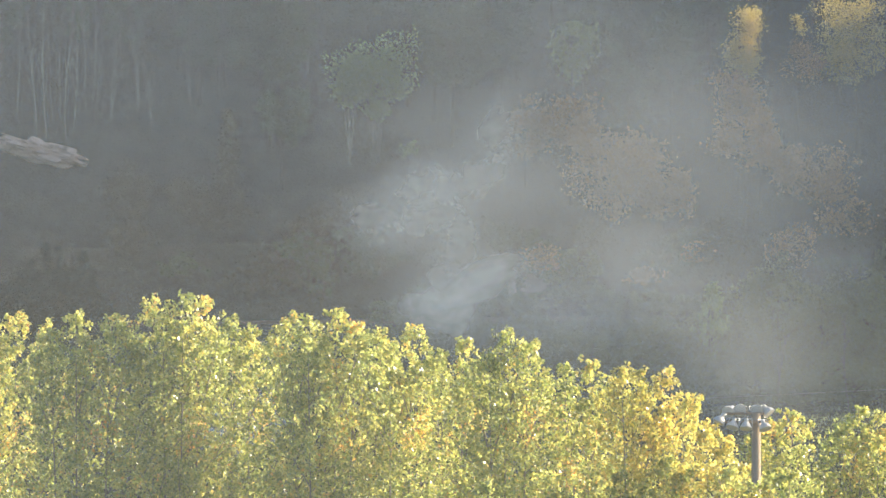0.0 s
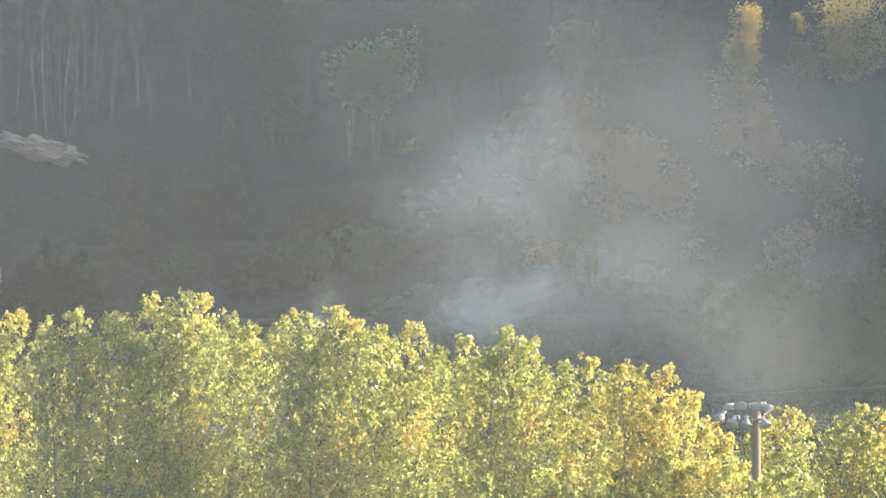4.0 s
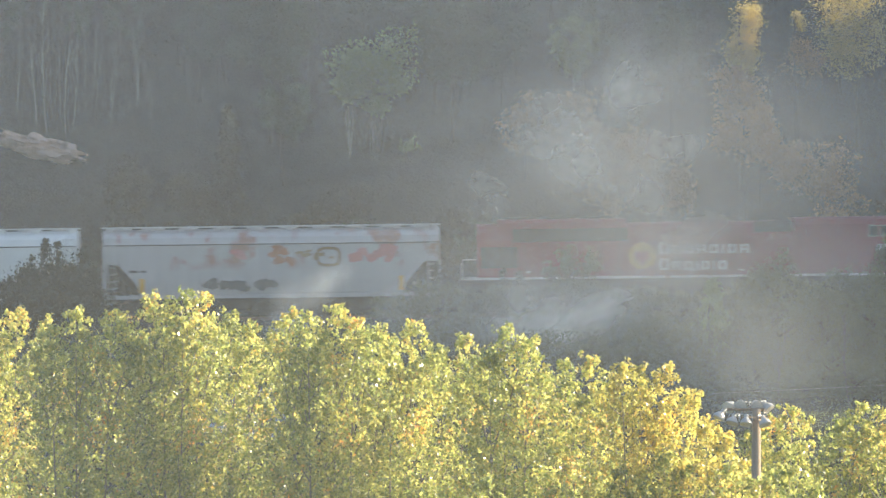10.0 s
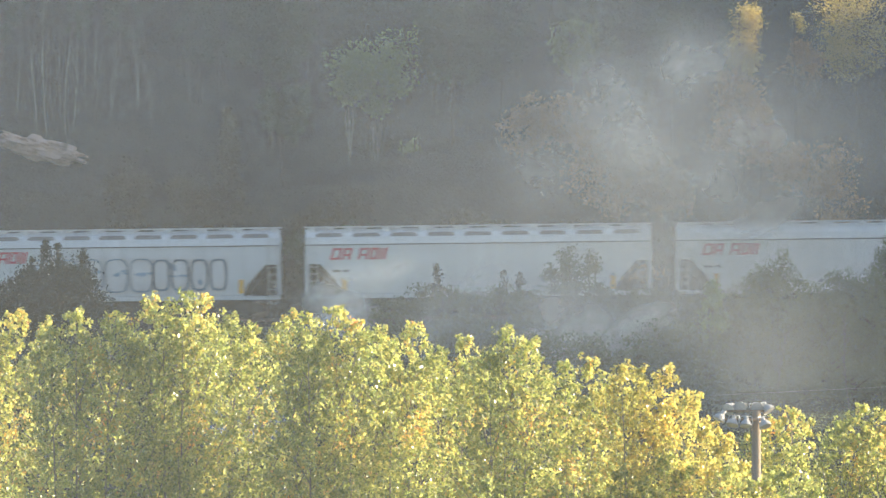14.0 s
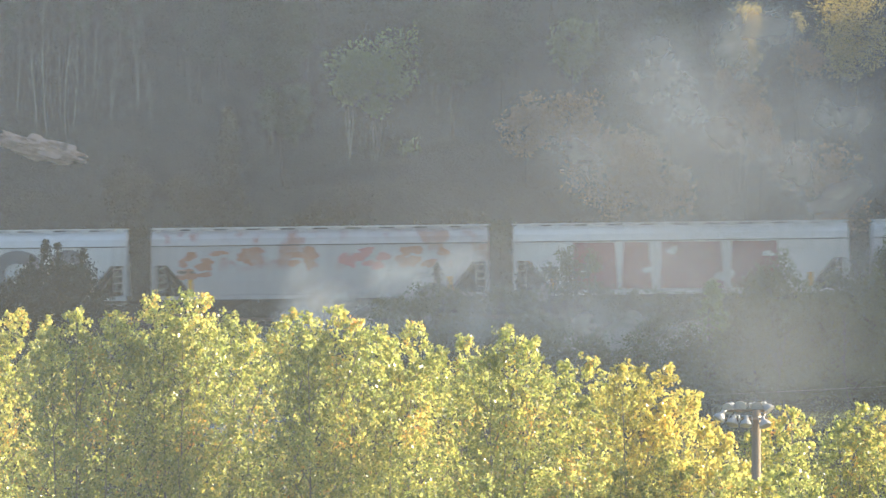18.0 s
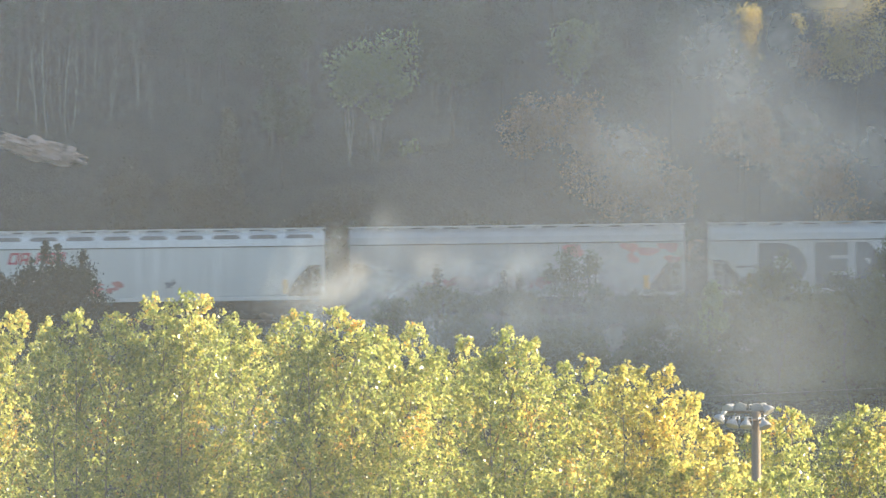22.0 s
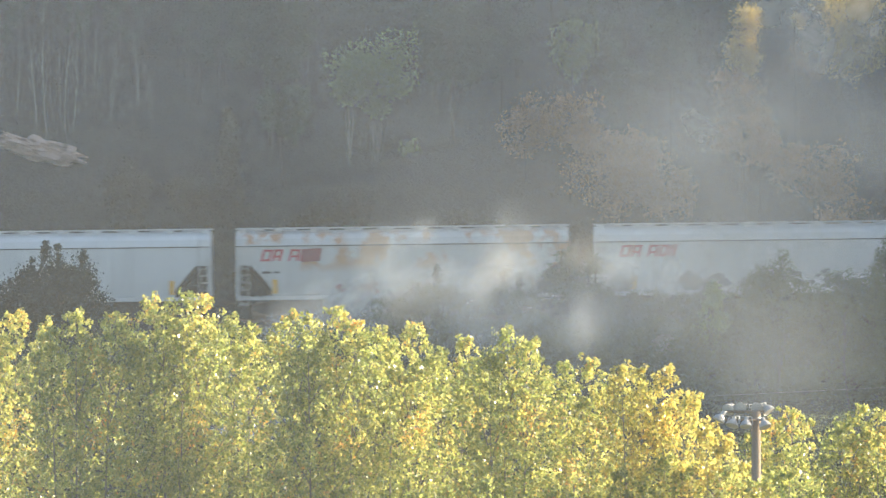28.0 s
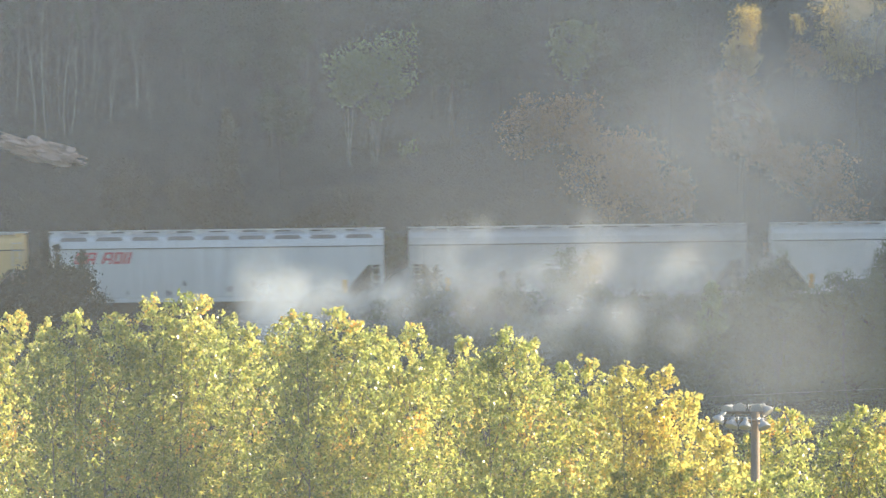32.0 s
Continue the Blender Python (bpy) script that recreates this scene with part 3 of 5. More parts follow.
FRONT = [
    ("NEEDLE", -19.2, 291, 15.9, 2.4, 2.2),
    ("NEEDLE", -18.4, 290.6, 15.5, 1.8, 2.2),
    ("NEEDLE", -17.6, 291, 15.5, 1.6, 2.1),
    ("NEEDLE", -20.6, 291, 15.2, 1.6, 1.6),
    ("NEEDLE", -19.25, 291.4, 17.35, 0.42, 1.2),
    ("NEEDLE", -18.65, 291.4, 17.3, 0.4, 1.1),
    ("NEEDLE", -17.4, 291.4, 17.0, 0.5, 1.1),
    ("NEEDLE", -19.9, 291.4, 16.8, 0.4, 1.0),
    ("NEEDLE", -20.4, 291.4, 16.2, 0.4, 0.9),
    ("YOUNG", 6.3, 290, 16.5, 1.5, 1.0),
    ("YOUNG", 6.05, 290, 17.6, 0.6, 0.85),
    ("YOUNG", 7.2, 290, 17.4, 0.65, 0.8),
    ("YOUNG", 5.3, 290, 17.0, 0.5, 0.6),
    ("NEEDLE", -0.3, 289, 16.7, 0.28, 0.75),
    ("NEEDLE", 2.9, 289, 16.6, 0.2, 0.6),
    ("NEEDLE", 3.7, 289, 16.6, 0.2, 0.55),
    ("GREEN", -2.42, 289, 15.27, 1.14, 0.98),
    ("GREEN", -1.06, 289, 15.6, 1.14, 0.98),
    ("GREEN", 0.16, 288, 15.73, 1.14, 0.97),
    ("GREEN", 1.38, 289, 15.54, 1.14, 0.98),
    ("GREEN", 2.74, 289, 15.81, 1.14, 0.98),
    ("GREEN", 3.95, 288, 15.62, 1.14, 0.97),
    ("GREEN", 7.63, 289, 15.65, 1.14, 0.98),
    ("GREEN", 8.82, 288, 15.48, 1.14, 0.97),
    ("GREEN", 10.17, 288, 15.35, 1.14, 0.97),
    ("GREEN", 11.52, 288, 15.29, 1.14, 0.97),
    ("GREEN", 12.78, 289, 15.19, 1.14, 0.98),
    ("GREEN", 15.9, 288, 16.46, 1.41, 1.84),
    ("GREEN", 15.22, 289, 15.76, 1.09, 1.49),
    ("GREEN", 18.74, 286, 16.31, 1.02, 1.29),
    ("GREEN", 17.41, 287, 15.26, 1.35, 1.35),
    ("GREEN", 20.23, 285, 15.44, 1.34, 2.14),
    ("GREEN", 13.76, 284, 13.73, 2.0, 2.13),
    ("GREEN", 16.37, 283, 12.97, 2.26, 2.66),
    ("GREEN", -1.71, 285, 14.24, 1.87, 1.2),
    ("GREEN", 0.96, 284, 14.27, 2.0, 1.2),
    ("GREEN", 3.89, 284, 14.27, 2.13, 1.2),
    ("GREEN", 6.83, 284, 14.27, 2.13, 1.33),
    ("GREEN", 9.76, 284, 14.0, 2.13, 1.33),
    ("GREEN", 12.12, 283, 13.76, 1.86, 1.33),
    ("GREEN", 3.05, 280, 12.8, 2.37, 1.18),
    ("GREEN", 6.73, 280, 12.67, 2.37, 1.31),
    ("GREEN", 10.11, 279, 12.31, 2.1, 1.57),
    ("GREEN", 18.96, 282, 13.0, 1.85, 1.85),
    ("GREEN", 12.73, 279, 12.44, 1.83, 1.18),
    ("GREEN", 14.72, 277, 12.12, 1.95, 1.17),
    ("GREEN", 17.12, 278, 12.34, 1.83, 1.44),
    ("GREEN", 19.4, 277, 12.38, 1.82, 1.56),
    ("GREEN", 12.08, 276, 11.25, 1.81, 1.04),
    ("GREEN", 17.71, 275, 10.9, 2.07, 1.16),
    ("GREEN", 21.24, 286, 17.17, 1.07, 1.61),
    ("SALLOW", 12.4, 278, 14.3, 1.5, 2.5),
    ("GREEN", 13.6, 278, 13.6, 1.5, 2.0),
    ("GREEN", 15.37, 277, 14.33, 1.95, 2.86),
    ("GREEN", 17.65, 278, 14.3, 1.83, 2.82),
    ("GREEN", 19.79, 277, 14.33, 1.82, 2.91),
    ("GREEN", 11.08, 277, 13.42, 1.56, 1.72),
    ("GREEN", 8.97, 276, 13.19, 1.55, 1.43),
    ("GREEN", 6.89, 276, 13.45, 1.55, 1.3),
    ("GREEN", 4.56, 276, 13.58, 1.55, 1.3),
    ("GREEN", 11.9, 272, 10.71, 1.58, 1.15),
    ("GREEN", 14.07, 272, 10.89, 1.58, 1.15),
    ("GREEN", 16.37, 272, 10.76, 1.58, 1.15),
    ("GREEN", 18.54, 272, 10.89, 1.58, 1.15),
    ("GREEN", 20.2, 272, 11.15, 1.53, 1.28),
]
for i, (kind, x, y, z, rx, rz) in enumerate(FRONT):
    leaves = {"NEEDLE": NEEDLE, "YOUNG": SHRUB, "GREEN": SHRUB, "SALLOW": LIME}[kind]
    label = {"NEEDLE": "dense dark evergreen shrub beside the track", "YOUNG": "young green sapling with upright shoots beside the track", "GREEN": "grey-green shrub on the railway bank", "SALLOW": "tall pale green shrub on the railway bank"}[kind]
    form = "plume" if rx < 1 and kind == "NEEDLE" or kind == "SALLOW" else "broad"
    leafy("shrub", leaves, DARK_BARK, x, y, z, rx, rz, 500 + i, label, form, 0.11, 4.0 if kind == "NEEDLE" else 2.4, "shrubs along the railway", 2, 14 if kind == "NEEDLE" else 9, 0.8)


def wild_wood():
    """Mixed wood that covers the slope between the trees told apart above."""
    rng = np.random.default_rng(77)
    made = 0
    while made < 195:
        x, y = rng.uniform(-46, 46), (rng.uniform(309.5, 316.5) if made % 3 == 0 else 331 + 34 * rng.random() ** 1.4)
        if -25 < x < -17 and y < 330:
            continue
        # no trees in the strip where the added cut lets sun through
        if x > 14 and -291 < 0.436 * x - 0.9 * y < -278 and y > 316:
            continue
        made += 1
        pick = rng.random()
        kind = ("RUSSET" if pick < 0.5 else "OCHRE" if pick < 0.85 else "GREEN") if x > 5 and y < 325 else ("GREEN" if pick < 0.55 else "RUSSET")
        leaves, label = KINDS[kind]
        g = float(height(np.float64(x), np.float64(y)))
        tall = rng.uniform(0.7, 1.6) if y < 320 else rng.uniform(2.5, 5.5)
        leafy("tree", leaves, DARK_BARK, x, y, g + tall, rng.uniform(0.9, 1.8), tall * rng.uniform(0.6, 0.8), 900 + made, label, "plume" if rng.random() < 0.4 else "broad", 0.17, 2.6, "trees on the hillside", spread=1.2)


wild_wood()


def undergrowth(name, leaves, count, x0, x1, y0, y1, low, tall, leaf, seed, label):
    """Brush and weeds that nobody could count."""
    rng = np.random.default_rng(seed)
    x, y = rng.uniform(x0, x1, count), rng.uniform(y0, y1, count)
    tuft = 0.5 + 0.5 * np.sin(x * 0.9 + 2 * np.sin(y * 0.5)) * np.sin(y * 0.7 + 1.1)
    z = height(x, y) + rng.uniform(0, 1, count) * (low + tall * tuft ** 2)
    ob = part(name, leaf_mesh(name, np.stack([x, y, z], 1), leaf, rng, -0.4), leaves)
    tagged(ob, label, "undergrowth", kind="stuff")


undergrowth("bank_undergrowth", SHRUB, 60000, -26, 27, 271, 297, 0.3, 1.0, 0.11, 21, "grey-green weeds and brush on the railway bank")
undergrowth("valley_undergrowth", SHRUB, 16000, 4, 26, 257, 271, 0.3, 1.0, 0.11, 23, "olive weeds and brush below the railway bank")
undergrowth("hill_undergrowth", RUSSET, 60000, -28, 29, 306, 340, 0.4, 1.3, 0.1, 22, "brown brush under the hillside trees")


def aspen(x, y, tall, lean, seed, bark):
    """A bare pale stem with thin side twigs."""
    rng = np.random.default_rng(seed)
    g = float(height(np.float64(x), np.float64(y))) - 0.2
    thing = empty("bare_aspen", x, y, g)
    path = [Vector((lean * t * t + 0.12 * math.sin(t * 5 + seed), 0.1 * math.sin(t * 4), tall * t)) for t in (0, 0.25, 0.5, 0.75, 1)]
    part("trunk", tube_mesh("trunk", [(path, [0.036, 0.032, 0.026, 0.018, 0.008])], 6), bark, thing)
    twigs = []
    for k in range(14):
        t = rng.uniform(0.35, 0.95)
        p = path[int(t * 4)].lerp(path[min(4, int(t * 4) + 1)], t * 4 % 1)
        a = rng.uniform(0, 6.28)
        L = rng.uniform(0.6, 1.5) * (1.2 - t)
        q = p + Vector((math.cos(a) * L, math.sin(a) * L, L * 1.3))
        twigs.append(([p, p.lerp(q, 0.5) + Vector((0, 0, 0.1)), q], [0.02, 0.013, 0.005]))
    part("twigs", tube_mesh("twigs", twigs, 4), bark, thing)
    tagged(thing, "slender bare aspen with a pale trunk", "tree", "bare aspens on the hillside")


STEMS = random.Random(31)
EXTRA_STEMS = [(STEMS.uniform(-25, 9) if k % 3 else STEMS.uniform(-25, -10), STEMS.uniform(330, 337), STEMS.uniform(4, 9), STEMS.uniform(-0.5, 0.5)) for k in range(7)]
for i, (x, y, tall, lean) in enumerate([(-23.6, 333, 8, 0.5), (-22.4, 330, 7.5, -0.3), (-21.2, 332, 9, 0.6), (-20.6, 329, 8, 0.3), (-19.0, 331.5, 4.5, 0.05), (-18.2, 331.5, 4.5, 0.1),
                                        (-19.4, 334, 9, 0.2), (-17.0, 333, 8, -0.5), (-16.1, 331, 4.0, 0.1), (-14.0, 333, 9, 0.4), (-12.4, 335, 8, 0.3), (-24.8, 332, 8, 0.4),
                                        (-3.8, 325.4, 3.6, -0.5), (-3.6, 325.4, 3.4, 0.5), (5.6, 284.5, 2.2, 0.05), (18.2, 270, 4.6, -0.3), (15.2, 271, 3.4, 0.1)] + EXTRA_STEMS):
    aspen(x, y, tall, lean, i, PALE_BARK)


def sandstone():
    """Pale bare outcrop on the slope."""
    bm = bmesh.new()
    bmesh.ops.create_icosphere(bm, subdivisions=4, radius=1.0)
    for v in bm.verts:
        n = noise.fractal(v.co * 1.8, 0.9, 2.0, 4)
        v.co = Vector((v.co.x * 2.25, v.co.y * 1.2, v.co.z * 0.55 - 0.42 * v.co.x)) * (1 + 0.42 * n + 0.4 * noise.noise(v.co * 4.0))
    bmesh.ops.recalc_face_normals(bm, faces=bm.faces)
    ob = part("rock_outcrop", bm, SAND)
    ob.location = (-21.8, 327.0, 23.15)
    ob.rotation_euler = (0.1, 0.06, 0.25)
    tagged(ob, "pale pinkish eroded sandstone outcrop on the slope", "rock")


sandstone()


# ---------------------------------------------------------------- floodlight pole and cables
def lathe(bm, rings, m=Matrix.Identity(4), seg=14):
    """Turned shape from (radius, height) rings."""
    last = None
    for r, z in rings:
        ring = [bm.verts.new(m @ Vector((r * math.cos(2 * math.pi * k / seg), r * math.sin(2 * math.pi * k / seg), z))) for k in range(seg)]
        if last:
            for k in range(seg):
                bm.faces.new((last[k], last[(k + 1) % seg], ring[(k + 1) % seg], ring[k]))
        last = ring
    return bm


def floodlight():
    x, y = 8.85, 170.0
    g = float(height(np.float64(x), np.float64(y)))
    thing = empty("floodlight_pole", x, y, g)
    top = 15.2 - g
    part("pole", tube_mesh("pole", [([(0, 0, 0), (0, 0, top * 0.5), (0, 0, top)], [0.19, 0.16, 0.125])], 14), WOODPOLE, thing, "weathered wooden pole")
    part("crossarm", boxes(((-0.95, -0.18, top - 0.27), (0.3, -0.12, top - 0.2)), bevel=0.01), WOODPOLE, thing)
    part("crossarm", boxes(((-0.85, 0.12, top - 0.05), (0.3, 0.18, top + 0.02)), bevel=0.01), WOODPOLE, thing)
    spots = [(-1.0, -0.3, -0.12, 35, -70), (-0.66, -0.33, -0.26, 28, -30), (-0.3, -0.36, -0.28, 24, -8), (0.2, -0.32, -0.3, 30, 35),
             (-0.72, 0.3, 0.1, 62, -30), (-0.42, 0.33, 0.13, 70, -10), (0.0, 0.33, 0.12, 66, 15), (0.3, 0.26, 0.1, 40, 60)]
    for dx, dy, dz, tip, turn in spots:
        m = pose(dx, dy, top + dz) @ pose(0, 0, 0, 0, 0, turn) @ pose(0, 0, 0, 180 - tip, 0, 0) @ Matrix.Scale(0.76, 4)
        bm = lathe(bmesh.new(), [(0.02, -0.2), (0.075, -0.19), (0.085, -0.06), (0.13, -0.02), (0.2, 0.07), (0.235, 0.16), (0.245, 0.2), (0.235, 0.2), (0.19, 0.075), (0.12, -0.01), (0.02, -0.03)], m)
        lamp = part("lamp_head", bm, LAMPWHITE, thing, "white bowl-shaped floodlight head")
        part("lens", lathe(bmesh.new(), [(0.232, 0.185), (0.16, 0.2), (0.08, 0.207), (0.005, 0.21)], m), FROST, lamp)
        part("yoke", tube_mesh("yoke", [([m @ Vector((-0.25, 0, 0.1)), m @ Vector((-0.2, 0, -0.2)), m @ Vector((0.2, 0, -0.2)), m @ Vector((0.25, 0, 0.1))], [0.016] * 4)], 5), GALV, lamp)
    tagged(thing, "tall wooden pole with eight white floodlight heads", "floodlight")


floodlight()


def utility_line():
    ends = [(-24.0, 246.0), (38.0, 244.0)]
    for x, y in ends:
        g = float(height(np.float64(x), np.float64(y)))
        thing = empty("utility_pole", x, y, g)
        h = 12.63 + 0.047 * x - g
        part("pole", tube_mesh("pole", [([(0, 0, 0), (0, 0, h)], [0.16, 0.11])], 10), WOODPOLE, thing)
        part("crossarm", boxes(((-0.06, -0.9, h - 0.4), (0.06, 0.9, h - 0.28)), bevel=0.01), WOODPOLE, thing)
        for k in (-0.8, 0.8):
            part("insulator", lathe(bmesh.new(), [(0.03, h - 0.28), (0.05, h - 0.22), (0.03, h - 0.18), (0.045, h - 0.12), (0.01, h - 0.08)], Matrix.Translation((0, k, 0)), 8), GLASS, thing)
        tagged(thing, "wooden utility pole on the railway bank", "utility pole")
    for k in (-0.8,):
        pts = []
        for i in range(25):
            t = i / 24
            x = ends[0][0] + t * (ends[1][0] - ends[0][0])
            pts.append((x, ends[0][1] + t * (ends[1][1] - ends[0][1]) + k, 12.55 + 0.047 * x - 0.8 * t * (1 - t)))
        ob = part("cable", tube_mesh("cable", [(pts, [0.005] * 25)], 5), CABLE)
        tagged(ob, "thin sagging overhead cable", "cable")


utility_line()


# ---------------------------------------------------------------- the train
MESHES = {}


def shared(key, make):
    """A mesh made once and used by every alike part."""
    if key not in MESHES:
        bm = make()
        if isinstance(bm, bmesh.types.BMesh):
            me = bpy.data.meshes.new(key)
            bm.to_mesh(me)
            bm.free()
            bm = me
        MESHES[key] = bm
    return MESHES[key]


def wheel_mesh():
    rings = [(0.09, -0.09), (0.11, -0.09), (0.13, -0.03), (0.33, -0.02), (0.37, -0.06), (0.42, -0.06), (0.425, 0.045), (0.46, 0.055), (0.455, 0.08), (0.38, 0.08), (0.34, 0.03), (0.13, 0.02), (0.11, 0.07), (0.001, 0.07)]
    return lathe(bmesh.new(), rings, Euler((radians(-90), 0, 0)).to_matrix().to_4x4(), 16)


def truck(parent, x, axles, gap):
    """A bogie: cast side frames, springs, bolster and wheels."""
    t = part("truck", shared("bolster", lambda: boxes(((-0.22, -1.0, 0.35), (0.22, 1.0, 0.72)), bevel=0.04)), UNDER, parent)
    t.location = (x, 0, 0)
    span = gap * (axles - 1) / 2

    def frame_mesh():
        out = [(-span - 0.35, 0.42), (-span - 0.3, 0.68), (-0.6, 0.85), (0.6, 0.85), (span + 0.3, 0.68), (span + 0.35, 0.42), (span + 0.1, 0.36), (0.45, 0.2), (-0.45, 0.2), (-span - 0.1, 0.36)]
        return extruded(out, -0.07, 0.07)

    for y in (-1.02, 1.02):
        s = part("side_frame", shared(f"side frame {axles} {gap}", frame_mesh), UNDER, t)
        s.location = (0, y, 0)
        for k in (-0.2, 0, 0.2):
            c = part("spring", shared("spring", lambda: lathe(bmesh.new(), [(0.07, 0.3 + 0.03 * i) if i % 2 else (0.055, 0.3 + 0.03 * i) for i in range(12)], seg=8)), UNDER, t)
            c.location = (k, y * 1.06, 0)
    for i in range(axles):
        ax = (i - (axles - 1) / 2) * gap
        for y, turn in ((-0.76, 180), (0.76, 0)):
            w = part("wheel", shared("wheel", wheel_mesh), STEEL, t)
            w.matrix_basis = pose(ax, y, 0.425, 0, 0, turn)
        a = part("axle", shared("axle", lambda: disc(bmesh.new(), (0, 0, 0), 0.08, 2.1, "Y", 10)), UNDER, t)
        a.location = (ax, 0, 0.425)


def coupler(parent, x, way):
    bm = boxes(((0, -0.11, 0.78), (0.5, 0.11, 0.98)), ((0.45, -0.17, 0.7), (0.68, 0.12, 1.04)), bevel=0.03)
    c = part("coupler", shared("coupler", lambda: bm), UNDER, parent)
    c.matrix_basis = pose(x, 0, 0, 0, 0, 0 if way > 0 else 180)


def letter_bars(parent, material, x0, z0, widths, high, slant=0.0, gap=0.05, y=-1.575, name="lettering_bar", stroke=0.0):
    """Painted marks, one plain shape to a letter: a solid bar, or an open frame of the given stroke."""
    x = x0
    for i, w in enumerate(widths):
        if w > 0:
            h = high if not isinstance(high, (list, tuple)) else high[i]
            if stroke and w > 2.4 * stroke:
                bm = boxes(((x, y - 0.004, z0), (x + stroke, y + 0.004, z0 + h)), ((x + w - stroke, y - 0.004, z0), (x + w, y + 0.004, z0 + h)),
                           ((x + stroke, y - 0.004, z0 + h - stroke * 0.8), (x + w - stroke, y + 0.004, z0 + h)), ((x + stroke, y - 0.004, z0 + (h * 0.3 if i % 2 else 0)), (x + w - stroke, y + 0.004, z0 + (h * 0.3 if i % 2 else 0) + stroke * 0.8)))
            else:
                bm = boxes(((x, y - 0.004, z0), (x + w, y + 0.004, z0 + h)))
            for v in bm.verts:
                v.co.x += slant * (v.co.z - z0)
            part(name, bm, material, parent)
        x += abs(w) + gap


HALF = [(1.42, 1.1), (1.5, 1.25), (1.555, 1.9), (1.565, 2.6), (1.56, 3.2), (1.54, 3.62), (1.55, 3.66), (1.53, 3.74), (1.4, 4.02), (1.15, 4.22), (0.8, 4.36), (0.4, 4.42)]


def hopper_body(L):
    """Bulging sides and roof, with the ends cut away below over the slope sheets."""
    h = L / 2
    xs = [(-h, 2.72), (-h + 0.75, 2.72), (-h + 1.35, 2.05), (-h + 1.75, 1.55), (-h + 1.8, 1.1)]
    n = 10
    mid = [(-h + 1.8 + (L - 3.6) * i / n, 1.1) for i in range(1, n)]
    xs = xs + mid + [(-x, z) for x, z in reversed(xs)]
    bm = bmesh.new()
    rows = []
    for x, zb in xs:
        half = [(y, max(z, zb)) for y, z in HALF]
        ring = [(-y, z) for y, z in half] + [(y, z) for y, z in reversed(half)]
        rows.append([bm.verts.new((x, y, z)) for y, z in ring])
    m = len(rows[0])
    for a, b in zip(rows, rows[1:]):
        for k in range(m):
            k2 = (k + 1) % m
            try:
                bm.faces.new((a[k], b[k], b[k2], a[k2]))
            except ValueError:
                pass
    bm.faces.new(rows[0]), bm.faces.new(rows[-1][::-1])
    bmesh.ops.remove_doubles(bm, verts=bm.verts, dist=0.0005)
    bmesh.ops.recalc_face_normals(bm, faces=bm.faces)
    return bm


